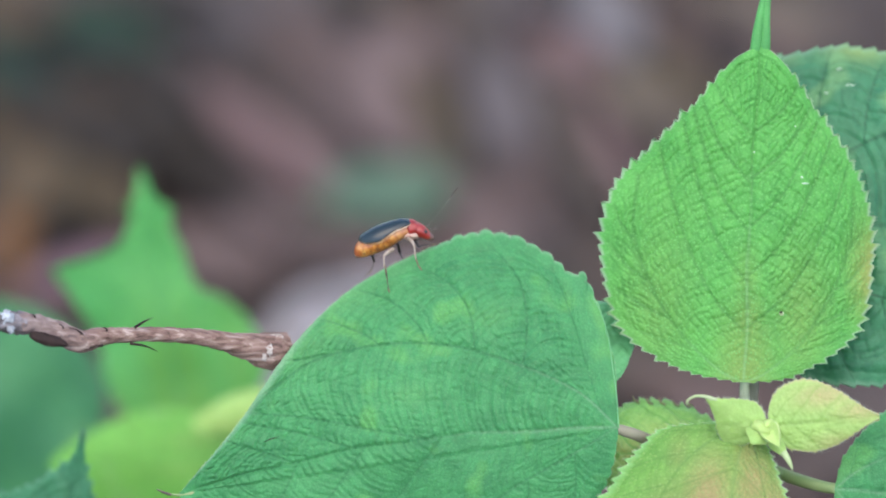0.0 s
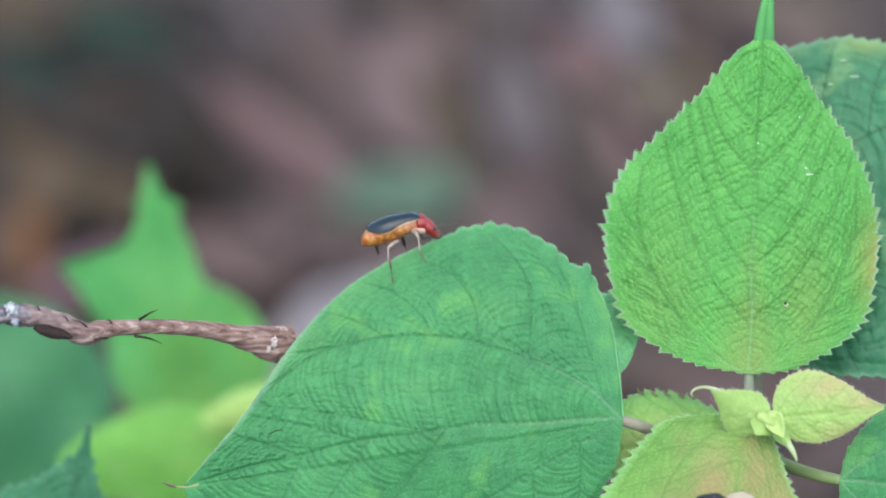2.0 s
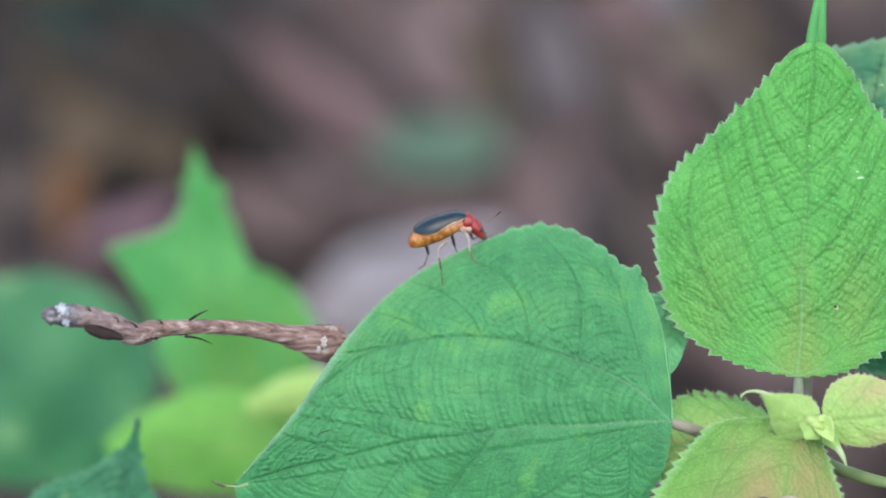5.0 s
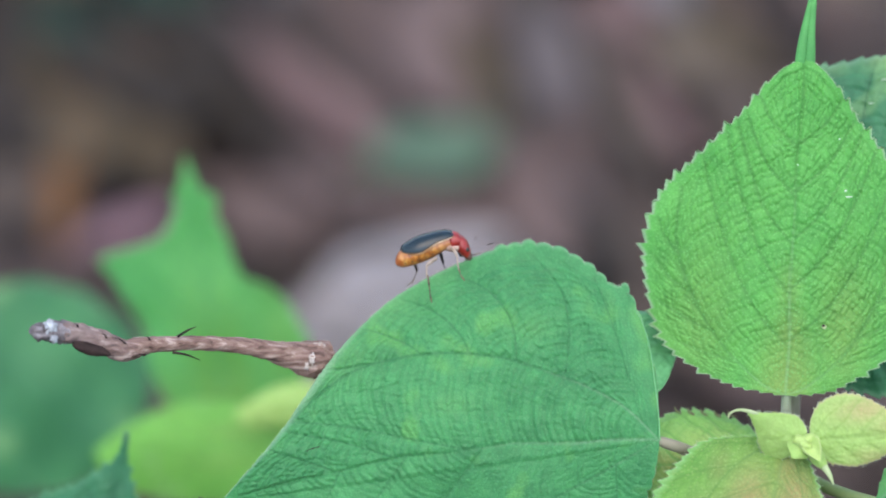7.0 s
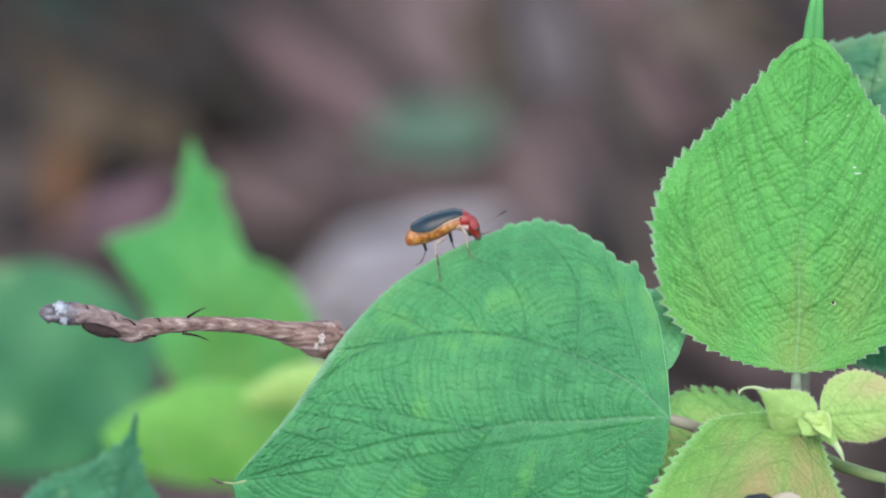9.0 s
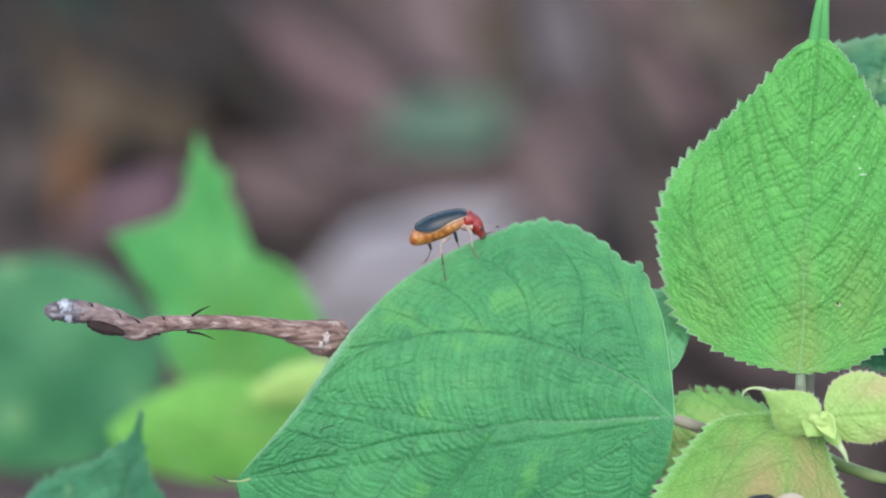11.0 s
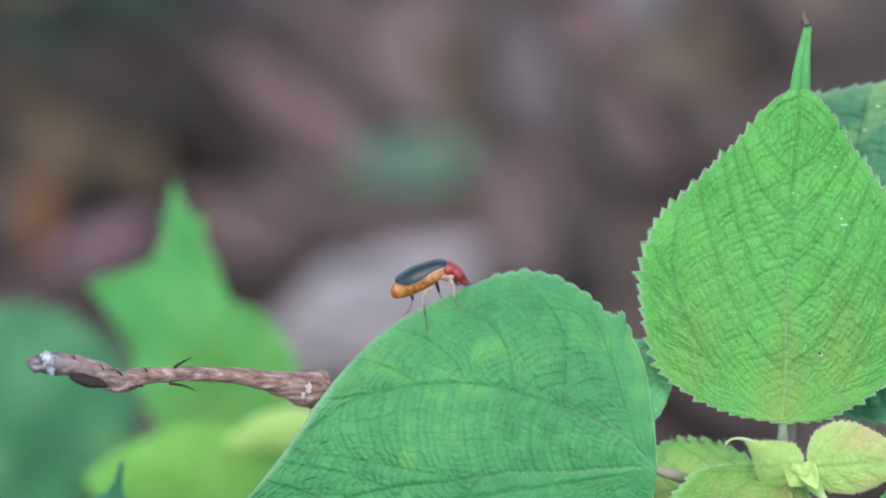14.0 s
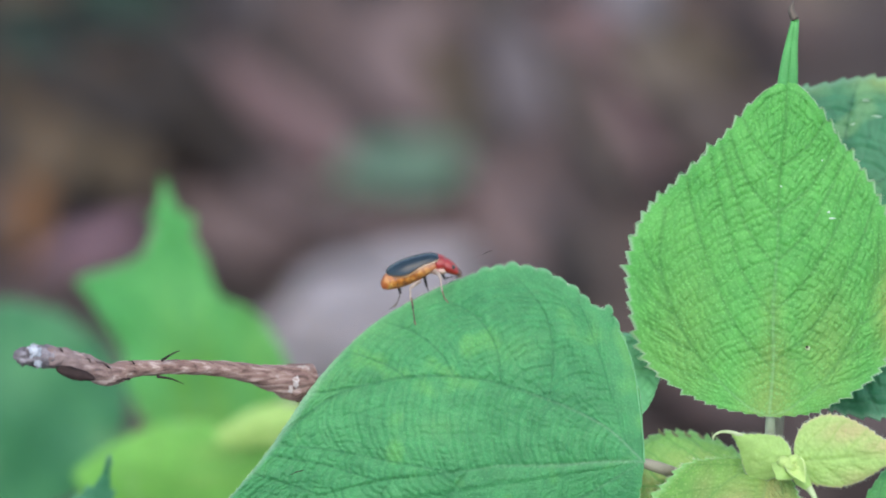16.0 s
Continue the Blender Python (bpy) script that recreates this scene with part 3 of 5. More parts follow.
            tube("drip_tip", [(*(p0 - along * 2.0 - face * 1.2), w * 0.12), (*(p0 + fold - face * 0.5), w * 0.5), (*(tip + along * 0.8 + fold - face * 0.1), w * 0.52), (*(p1 + fold * 0.7), w * 0.40), (*(p2 + fold * 0.3), w * 0.26)],
                 LEAF_TIP, parent, sides=10, count=18, flat=0.6)
        tube("dry_point", [(*p2, w * 0.40), (*(p2 + along * 1.0 + side * 0.5), w * 0.32), (*(p2 + along * 2.0 + side * 0.3), 0.08)], TIP_DRY, parent, "dry blackened point", sides=8, count=8)
    return ob


# ---- ground ----
GROUND = surface("forest_soil", [(0.3, (0.027, 0.020, 0.017)), (0.5, (0.061, 0.045, 0.040)), (0.7, (0.097, 0.073, 0.063))], 24, 0.95, 0.8, 120)
gv, gf = [], []
steps = [-2500, -500, -120, -30, -8, -3] + [-1 + 0.05 * i for i in range(41)] + [3, 8, 30, 120, 500, 2500]
for yy in steps:
    for xx in steps:
        near_in = max(0.0, 1 - max(abs(xx), abs(yy)) / 1.1)
        gv.append((xx, yy + 0.4, 0.010 * near_in * (noise.noise((xx * 7, yy * 7, 0)) - 0.4)))
gn = len(steps)
for i in range(gn - 1):
    for k in range(gn - 1):
        gf.append((i * gn + k, i * gn + k + 1, (i + 1) * gn + k + 1, (i + 1) * gn + k))
ground = tagged(mesh_object("ground", gv, gf, GROUND), "dark brown forest soil under dead leaves", "ground", kind="structure")

# ---- dead leaves on the ground ----


def litter_material(name, stops):
    """Dead leaves, each in a shade of its own."""
    m, t, p, out = nodes_of(name)
    g = t.nodes.new("ShaderNodeNewGeometry")
    c = ramp(t, g.outputs["Random Per Island"], stops)
    n = noise_node(t, 90, 4)
    t.links.new(mix(t, 0.5, c.outputs[0], mix(t, n.outputs[0], (0.5, 0.5, 0.5), (1, 1, 1)), "MULTIPLY"), p.inputs["Base Color"])
    p.inputs["Roughness"].default_value, p.inputs["Specular IOR Level"].default_value = 0.85, 0.15
    return m


LITTER = litter_material("leaf_litter", [(0.0, (0.030, 0.024, 0.021)), (0.25, (0.055, 0.043, 0.039)), (0.5, (0.074, 0.056, 0.051)), (0.75, (0.092, 0.072, 0.066)), (1.0, (0.064, 0.053, 0.041))])


def dead_leaf_data(length, width, rng, lift=1.0):
    """Points and faces of one curled dead leaf in metres, flat along x, resting on z = 0."""
    vs, fs = [], []
    n, k = 9, 5
    roll, bend, ph = rng.uniform(0.15, 0.6), rng.uniform(0.1, 0.5), rng.uniform(0, 6)
    for i in range(n):
        f = i / (n - 1)
        w = width * 0.5 * math.sin(math.pi * min(1, f * 0.96 + 0.03)) ** 0.75
        for j in range(k):
            q = j / (k - 1) * 2 - 1
            z = lift * (roll * width * 0.5 * q * q + bend * length * 0.25 * (f - 0.5) ** 2 * 4 * 0.5 + 0.04 * width * math.sin(7 * f + ph + 3 * q)) + 0.0015
            vs.append(((f - 0.5) * length, w * q, max(z, 0.0005)))
    for i in range(n - 1):
        for j in range(k - 1):
            fs.append((i * k + j, i * k + j + 1, (i + 1) * k + j + 1, (i + 1) * k + j))
    return vs, fs


rng = random.Random(11)
lv, lf = [], []
for i in range(4200):
    far = 0.0 if i < 900 else 1.0
    x, y = (rng.gauss(0, 1.5), 0.4 + rng.gauss(0, 1.5)) if far else (rng.uniform(-0.75, 0.75), rng.uniform(-0.5, 1.3))
    if far and abs(x) < 0.75 and -0.5 < y < 1.3:
        continue
    vs, fs = dead_leaf_data(rng.uniform(0.03, 0.075), rng.uniform(0.012, 0.032), rng)
    m = pose(x, y, rng.uniform(0, 0.012), rng.gauss(0, 14), rng.gauss(0, 14), rng.uniform(0, 360))
    o = len(lv)
    lv += [m @ Vector(v) for v in vs]
    lf += [tuple(o + j for j in q) for q in fs]
tagged(mesh_object("leaf_litter", lv, lf, LITTER), "brown and mauve dead leaves scattered over soil", "leaf litter", kind="stuff")


def fallen_leaf(place, length, width, turn, material, label, seed, tilt=6):
    """A dead leaf that stands out on the ground: place in mm."""
    vs, fs = dead_leaf_data(length, width, random.Random(seed), 0.5)
    ob = thing("fallen_leaf", label, "leaf", "fallen leaves", m=pose(place[0] / 1000, place[1] / 1000, place[2] / 1000, 0, tilt, turn))
    mod = mesh_object("leaf_blade", vs, fs, material, ob).modifiers.new("thickness", "SOLIDIFY")
    mod.thickness = 0.0006
    mid = [vs[i * 5 + 2] for i in range(9)]
    tube("midrib", [(*(Vector(v) * 1000 + Vector((0, 0, 0.4))), 0.5) for v in mid[::2]], material, ob, sides=6, count=12)
    end = Vector(mid[0]) * 1000
    tube("petiole", [(*end, 0.6), (*(end + Vector((-4, 0.6, 0.5))), 0.6), (*(end + Vector((-9, 1.5, 0))), 0.5)], material, ob, sides=6, count=8)
    return ob


def dead(name, a, b):
    return surface(name, [(0.3, a), (0.7, b)], 60, 0.85, 0.4, specular=0.15)


MAUVE = dead("dead_leaf_mauve", (0.084, 0.058, 0.052), (0.118, 0.085, 0.077))
PINK = dead("dead_leaf_pink", (0.115, 0.082, 0.077), (0.149, 0.109, 0.102))
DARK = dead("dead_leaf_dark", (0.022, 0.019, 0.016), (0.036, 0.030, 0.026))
OLIVE = dead("dead_leaf_olive", (0.047, 0.043, 0.032), (0.063, 0.057, 0.044))
BROWN = dead("dead_leaf_brown", (0.062, 0.048, 0.040), (0.088, 0.070, 0.059))
GREY = dead("dead_leaf_grey", (0.258, 0.240, 0.243), (0.315, 0.293, 0.297))
ORANGE = dead("dead_leaf_orange", (0.128, 0.060, 0.023), (0.160, 0.080, 0.035))
TAN = dead("dead_leaf_tan", (0.102, 0.082, 0.061), (0.132, 0.106, 0.081))
SEEDLING = dead("seedling_green", (0.070, 0.120, 0.081), (0.086, 0.141, 0.094))
PURPLE = dead("dead_leaf_purple", (0.165, 0.095, 0.108), (0.205, 0.125, 0.138))
DARK_GREEN = dead("dead_leaf_dark_green", (0.015, 0.030, 0.020), (0.023, 0.043, 0.030))
RUST = dead("dead_leaf_olive_brown", (0.058, 0.044, 0.028), (0.085, 0.066, 0.043))
ROSE = dead("dead_leaf_rose", (0.116, 0.074, 0.071), (0.150, 0.098, 0.093))
LILAC = dead("dead_leaf_lilac", (0.086, 0.073, 0.073), (0.112, 0.097, 0.097))
ASH = dead("dead_leaf_ash", (0.125, 0.114, 0.117), (0.152, 0.140, 0.144))
DEAD_LABELS = {ASH.name: "ash-grey dead leaf on the ground",
               BROWN.name: "brown dead leaf lying on soil",
               DARK.name: "very dark dead leaf lying on soil",
               GREY.name: "pale grey dead leaf lying flat",
               LILAC.name: "greyish lilac dead leaf on the ground",
               MAUVE.name: "mauve-brown dead leaf on the ground",
               DARK_GREEN.name: "dark green leaf lying on soil",
               OLIVE.name: "olive-grey dead leaf on the ground",
               ORANGE.name: "orange-brown dead leaf on the ground",
               PINK.name: "pinkish dead leaf curled on the ground",
               PURPLE.name: "purplish-pink dead leaf on the ground",
               ROSE.name: "reddish dead leaf curled on the ground",
               RUST.name: "dark olive-brown dead leaf on the ground",
               SEEDLING.name: "pale green seedling leaf on the forest floor",
               TAN.name: "tan dead leaf on the ground"}
# the near-black and dark green ones fill the darkest patches of the floor
for x, y, z, size, wide, turn, mat in (
        (-131.6, 584.2, 14.0, 0.055, 0.034, -28, RUST),
        (-93.8, 534.7, 13.2, 0.060, 0.016, 43, BROWN),
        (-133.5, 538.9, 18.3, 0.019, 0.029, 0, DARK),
        (-118.7, 522.7, 19.4, 0.027, 0.017, 49, DARK_GREEN),
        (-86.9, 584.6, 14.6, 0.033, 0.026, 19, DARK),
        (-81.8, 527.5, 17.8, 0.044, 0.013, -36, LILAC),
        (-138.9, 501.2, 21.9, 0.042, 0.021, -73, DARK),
        (-90.4, 546.3, 19.0, 0.026, 0.022, -36, DARK_GREEN),
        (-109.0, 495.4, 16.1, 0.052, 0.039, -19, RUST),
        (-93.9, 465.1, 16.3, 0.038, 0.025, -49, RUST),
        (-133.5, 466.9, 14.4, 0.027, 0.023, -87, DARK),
        (-111.2, 447.5, 18.6, 0.068, 0.009, -88, ORANGE),
        (-124.5, 442.4, 14.8, 0.026, 0.019, -84, BROWN),
        (-76.7, 543.7, 13.9, 0.058, 0.014, -52, LILAC),
        (-69.3, 584.1, 12.0, 0.052, 0.017, -54, LILAC),
        (-63.4, 484.1, 16.1, 0.063, 0.017, -55, DARK),
        (-79.5, 495.1, 16.3, 0.037, 0.021, -49, RUST),
        (-47.4, 485.3, 19.4, 0.074, 0.016, -55, ROSE),
        (-56.1, 525.6, 19.6, 0.059, 0.013, -59, DARK),
        (-41.5, 517.1, 17.8, 0.060, 0.009, -57, MAUVE),
        (-30.7, 537.9, 15.9, 0.071, 0.018, -57, MAUVE),
        (-16.2, 510.0, 17.0, 0.064, 0.020, -68, PINK),
        (-11.8, 542.2, 18.1, 0.036, 0.024, -59, PINK),
        (-35.9, 591.0, 12.3, 0.039, 0.020, -36, LILAC),
        (-20.4, 578.6, 16.4, 0.033, 0.019, -19, RUST),
        (7.8, 563.1, 17.6, 0.074, 0.012, -83, BROWN),
        (-2.1, 505.0, 18.8, 0.051, 0.012, -75, RUST),
        (-7.1, 580.0, 13.9, 0.030, 0.017, -73, MAUVE),
        (16.7, 509.7, 18.0, 0.065, 0.018, -83, LILAC),
        (23.0, 581.3, 13.2, 0.070, 0.014, -79, LILAC),
        (34.9, 540.0, 18.3, 0.032, 0.024, -49, ROSE),
        (36.2, 487.6, 18.4, 0.086, 0.011, -77, BROWN),
        (45.8, 482.2, 19.6, 0.053, 0.008, -75, ROSE),
        (54.4, 574.4, 13.8, 0.044, 0.021, -79, BROWN),
        (54.6, 516.7, 16.9, 0.039, 0.017, -67, TAN),
        (26.4, 464.3, 14.0, 0.046, 0.018, -73, MAUVE),
        (10.5, 456.3, 15.2, 0.038, 0.013, -73, PINK),
        (2.4, 478.6, 17.3, 0.030, 0.014, -59, OLIVE),
        (82.7, 554.7, 13.4, 0.049, 0.034, -36, MAUVE),
        (94.4, 578.1, 14.6, 0.044, 0.027, -28, TAN),
        (68.0, 529.1, 15.8, 0.042, 0.017, -67, RUST),
        (69.9, 486.2, 13.9, 0.055, 0.017, -73, BROWN),
        (-32.7, 482.7, 16.0, 0.033, 0.013, -55, PINK),
        (-40.7, 450.4, 15.2, 0.034, 0.015, -36, PINK),
        (-60.7, 438.4, 15.3, 0.029, 0.025, -36, MAUVE),
        (-14.6, 446.6, 24.4, 0.039, 0.032, 36, SEEDLING),
        (-5.1, 446.3, 16.6, 0.041, 0.028, -36, PINK),
        (-16.6, 428.7, 16.8, 0.036, 0.025, 19, LILAC),
        (-10.1, 439.2, 15.9, 0.045, 0.024, -49, PINK),
        (8.4, 442.8, 17.0, 0.042, 0.011, -79, PINK),
        (-15.7, 435.3, 17.1, 0.023, 0.012, -15, PINK),
        (-33.7, 426.5, 16.3, 0.028, 0.014, 15, MAUVE),
        (-56.7, 425.0, 16.4, 0.032, 0.027, -36, MAUVE),
        (-19.4, 396.9, 15.6, 0.054, 0.034, 36, GREY),
        (-35.0, 380.4, 13.8, 0.055, 0.029, 49, GREY),
        (-11.8, 409.2, 17.9, 0.036, 0.018, 28, GREY),
        (-2.6, 449.1, 15.0, 0.040, 0.022, -59, PINK),
        (-20.0, 434.5, 20.1, 0.038, 0.022, -19, PINK),
        (-6.9, 428.3, 16.3, 0.032, 0.020, 0, PINK),
        (10.4, 417.6, 14.4, 0.030, 0.020, -49, LILAC),
        (-28.7, 378.8, 15.6, 0.037, 0.037, 19, GREY),
        (-15.1, 395.6, 14.8, 0.042, 0.031, 36, GREY),
        (-91.8, 422.5, 17.9, 0.039, 0.014, 51, PURPLE),
        (-100.9, 410.8, 15.0, 0.022, 0.015, 36, MAUVE),
        (37.4, 413.4, 17.1, 0.047, 0.009, -82, BROWN),
        (26.5, 430.2, 15.3, 0.034, 0.013, -73, LILAC),
        (19.0, 419.6, 17.4, 0.036, 0.020, -49, PINK),
        (-61.6, 351.8, 10.6, 0.042, 0.031, -19, BROWN),
        (44.7, 381.6, 10.8, 0.035, 0.032, -19, BROWN),
        (64.4, 366.5, 10.9, 0.037, 0.029, -19, MAUVE),
        (-44.8, 366.8, 12.0, 0.040, 0.023, 49, GREY),
        (-118.8, 519.2, 23.1, 0.042, 0.016, -63, DARK_GREEN),
        (-96.0, 547.2, 23.3, 0.039, 0.031, -36, DARK_GREEN),
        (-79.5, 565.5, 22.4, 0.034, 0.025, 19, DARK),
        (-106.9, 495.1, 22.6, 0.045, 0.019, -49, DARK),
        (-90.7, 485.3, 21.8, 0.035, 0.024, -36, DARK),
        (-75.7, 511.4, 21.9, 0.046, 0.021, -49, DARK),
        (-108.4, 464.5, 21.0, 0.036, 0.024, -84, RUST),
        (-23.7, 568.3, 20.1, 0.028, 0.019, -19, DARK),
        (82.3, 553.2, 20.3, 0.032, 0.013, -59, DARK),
        (-74.2, 376.9, 13.4, 0.019, 0.017, -36, MAUVE),
        (47.8, 563.8, 19.6, 0.050, 0.020, -73, ASH),
        (-9.6, 462.2, 19.8, 0.031, 0.017, -19, ASH),
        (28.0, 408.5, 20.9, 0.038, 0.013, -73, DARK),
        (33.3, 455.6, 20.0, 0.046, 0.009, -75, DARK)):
    fallen_leaf((x, y, z), size, wide, turn, mat, DEAD_LABELS[mat.name], int(x * 7 + y * 3) % 1000)


# ---- the main leaf, on which the beetle stands ----
perch = thing("leaf", "broad blue-green leaf with toothed edge and quilted veins", "leaf", "leaves of the shrub")
# bright and the last two patches paint the lit, rolled margin into the colour
blade("leaf_blade", perch, (18.94, 0.00, -19.37), (-28.80, 3.00, -26.63),
      [0, 3.06, 6.56, 9.87, 12.99, 15.63, 17.47, 18.08, 17.16, 15.02, 11.03, 3.80],
      [0, 15.60, 17.20, 20.20, 22.43, 23.23, 22.56, 21.15, 18.63, 13.79, 6.56, 0.2],
      LEAF_MID, hairs=420, hair=0.2, normal=(0, -1, 0.0), curl=(5.0, 6.0), teeth=42, tooth=0.52,
      veins=dict(laterals={-1: [(3.25, 3.9), (6.6, 6.45), (9.4, 8.1), (15.2, 10.9), (21.2, 12.4), (27.3, 12.6), (33, 11.6), (40, 7.5)], 1: [(3.5, 1.6), (11.3, 4.5), (14.7, 6.0), (19.8, 7.1), (27, 8.2), (35, 7.8), (43, 4.5)]},
                 outer={-1: [(1.6, 2.2, 0.8), (9.2, -4.0, 6.3), (14.2, -1.2, 7.0), (19.2, 2.0, 4.8), (24.5, 3.5, 2.5), (29.5, 4.0, 1.5), (34.0, 3.5, 0.5)],
                        1: [(5.0, 1.0, 2.0), (10.5, 1.0, 3.0), (16.0, 1.5, 3.5), (22.0, 2.5, 3.0), (28.0, 3.5, 2.0), (34.0, 3.0, 1.0)]},
                 inner={-1: [(20.6, 17.0, 2.0), (28.5, 11.0, 1.0), (35.5, 6.5, 0.5)], 1: [(19.0, 15.0, 2.0), (27.5, 12.0, 1.0), (35.0, 7.0, 0.5)]},
                 bend=-1.9, step=0.92, rung=0.80, bow=0.75, wander=0.06),
      keel=(0.04, 0.0), scallop=True, tooth_end=0.52, lateral=(0.52, 0.28), slant=0.12, ladder=1.5, rung=1.15, arch=0.9, spacing=5.4, relief=1.0, domes=(0.78, 0.0, 0.75, 0.0), wig=0.6, calm=6.0, breadth=1.05, tone=(0.25, 0.60, 0.40, 0.34), blush_or_light=[(0.62, -0.82, 0.12, 0.55), (0.74, -0.62, 0.12, 0.6), (0.52, -0.92, 0.09, 0.4), (0.25, -0.6, 0.06, 0.35), (0.45, -0.3, 0.05, 0.3), (0.82, -0.46, 0.07, 0.5), (0.92, -0.26, 0.07, 0.55)], ribs=0.65, rim=0.014, edge=0.38, bright=(0.62, 0.10, 0.30), lobe=(0.0, 0.85), rows=460, cols=140, seed=3, wave=0.35)
tube("basal_fold", [(*(19.04, -0.40, -19.41), 0.09), (*(18.81, -0.20, -15.87), 0.065), (*(18.39, 0.10, -12.75), 0.06), (*(17.99, 0.60, -9.76), 0.06), (*(17.17, 1.50, -6.83), 0.05), (*(16.29, 2.40, -5.24), 0.04)], FOLD, perch, "pale thickened base edge", sides=8, count=30)
tube("tip_hair", [(*(-27.20, 3.00, -26.63), 0.30), (*(-28.36, 3.00, -26.90), 0.19), (*(-29.91, 3.00, -26.82), 0.11)], STEM, perch, "pale drawn-out tip", sides=8, count=16)
tube("dry_point", [(*(-29.72, 3.00, -26.88), 0.17), (*(-30.53, 3.00, -26.63), 0.15), (*(-31.33, 3.00, -26.26), 0.05)], TIP_DRY, perch, "dry curled end of the tip", sides=8, count=10)
tube("petiole", [(*(18.55, 0.30, -19.32), 0.34), (*(19.6, 1.00, -19.75), 0.62), (*(21.6, 2.50, -20.50), 0.66), (*(25.43, 8.00, -22.49), 0.70), (33.8, 12.0, -27.2, 0.95)], STALK_PINK, perch, "pale pinkish-brown leaf stalk", sides=10, count=20)

# ---- the upright leaf ----


def rounded(widths, *last):
    """Half-widths at even stations, and those close to a blunt apex, as one smooth line."""
    return [tuple(p) for p in curve_through([((k / 11) ** 1.7, w) for k, w in enumerate(widths)] + list(last), 400)]


upright = thing("leaf", "fresh light-green upright leaf with sharp teeth and a drawn-out tip", "leaf", "leaves of the shrub")
blade("leaf_blade", upright, (32.82, 1.00, -14.50), (34.73, 3.00, 22.06),
      rounded([0, 5.39, 9.50, 12.75, 14.59, 15.63, 16.37, 16.35, 15.0, 10.8, 6.2], (0.918, 4.4), (0.970, 2.8), (1, 1.15)),
      rounded([0, 4.60, 7.36, 10.42, 12.44, 13.36, 13.67, 13.55, 12.5, 9.95, 5.9], (0.918, 4.1), (0.970, 2.5), (1, 1.15)),
      LEAF_LIGHT, normal=(0, -1, 0.25), bow=0.0,
      veins=dict(laterals={-1: [(1.2, 2.4), (5.0, 6.2), (10.0, 9.0), (16.0, 10.9), (22.0, 11.0)], 1: [(1.2, 2.8), (5.0, 7.2), (10.0, 10.6), (16.0, 12.8), (22.0, 12.6)]},
                 outer={-1: [(0.8, 0.6, 0.0), (3.4, 1.6, 0.8), (6.6, 2.2, 1.2), (10.4, 2.6, 1.2), (14.8, 2.6, 1.0)], 1: [(0.8, 0.6, 0.0), (3.4, 1.6, 0.8), (6.6, 2.4, 1.2), (10.4, 3.0, 1.4), (14.8, 2.8, 1.2)]},
                 inner={-1: [(6.0, 8.0, 10.5), (11.5, 7.5, 8.5), (17.0, 6.4, 6.0), (22.3, 4.6, 3.6), (27.4, 3.2, 2.0)], 1: [(5.2, 9.0, 11.5), (11.0, 8.0, 9.5), (16.4, 6.6, 6.6), (21.8, 4.8, 4.0), (27.0, 3.4, 2.0)]},
                 bend=0.3, step=1.0, rung=0.62, bow=0.5, wander=0.085),
      curl=(3.0, 3.0), teeth=36, tooth=0.68, slant=1.2, spacing=6.8, ladder=1.15, rung=0.9, rise=0.12, breadth=1.4, rim=0.022, domes=(0.62, 0.0, 1.0, 0.0), net=0.8, relief=0.8, edge=0.75, tone=(0.50, 0.56, 0.36, 0.36), rows=420, cols=130, seed=8, wave=0.3,
      hairs=420, hair=0.22, drip=6.8, drip_bend=-0.45, ribs=0.45, pale=(1.0, 6.0), blush_or_light=[(0.02, 0.0, 0.20, 0.5), (0.16, 0.0, 0.12, 0.42), (0.30, 0.02, 0.09, 0.25), (0.35, -0.82, 0.14, 0.85), (0.45, -0.85, 0.08, 0.6), (0.2, 0.6, 0.25, 0.2), (0.2, -0.35, 0.2, 0.3)])
tube("petiole", [(*(32.87, 1.60, -13.97), 0.50), (*(33.00, 3.00, -16.62), 0.60), (33.8, 8.6, -21.3, 0.8)], STEM_PALE, upright, "pale green leaf stalk", sides=10, count=16)


def to_ground(p, r0, r1):
    """A stalk straight down from p (mm, plant's frame) to the ground, gently bent."""
    p = np.array(p, float)
    k = 270 - 0.5 * p[1] + 0.866 * p[2]
    way = np.array((0, 0.5, -0.866))
    return [(*p, r0), (*(p + way * k * 0.3 + (1.0, 0.5, 0)), r0 * 0.7 + r1 * 0.3), (*(p + way * k * 0.7 + (0.5, 0, 0)), r0 * 0.3 + r1 * 0.7), (*(p + way * (k + 4)), r1)]


def leaf(label, blade_args, blade_more, stalk=None, stalk_material=None, group="leaves of the shrub"):
    ob = thing("leaf", label, "leaf", group)
    blade("leaf_blade", ob, *blade_args, **blade_more)
    if stalk:
        tube("petiole", stalk, stalk_material or STEM, ob, sides=10, count=24)
    return ob


stem = thing("shrub_stem", "green-brown upright stem of the shrub rooted in soil", "stem")
tube("stalk", to_ground((33.8, 8.0, -20.3), 1.1, 2.2), STEM_BROWN, stem, sides=12, count=40, rough=0.06)

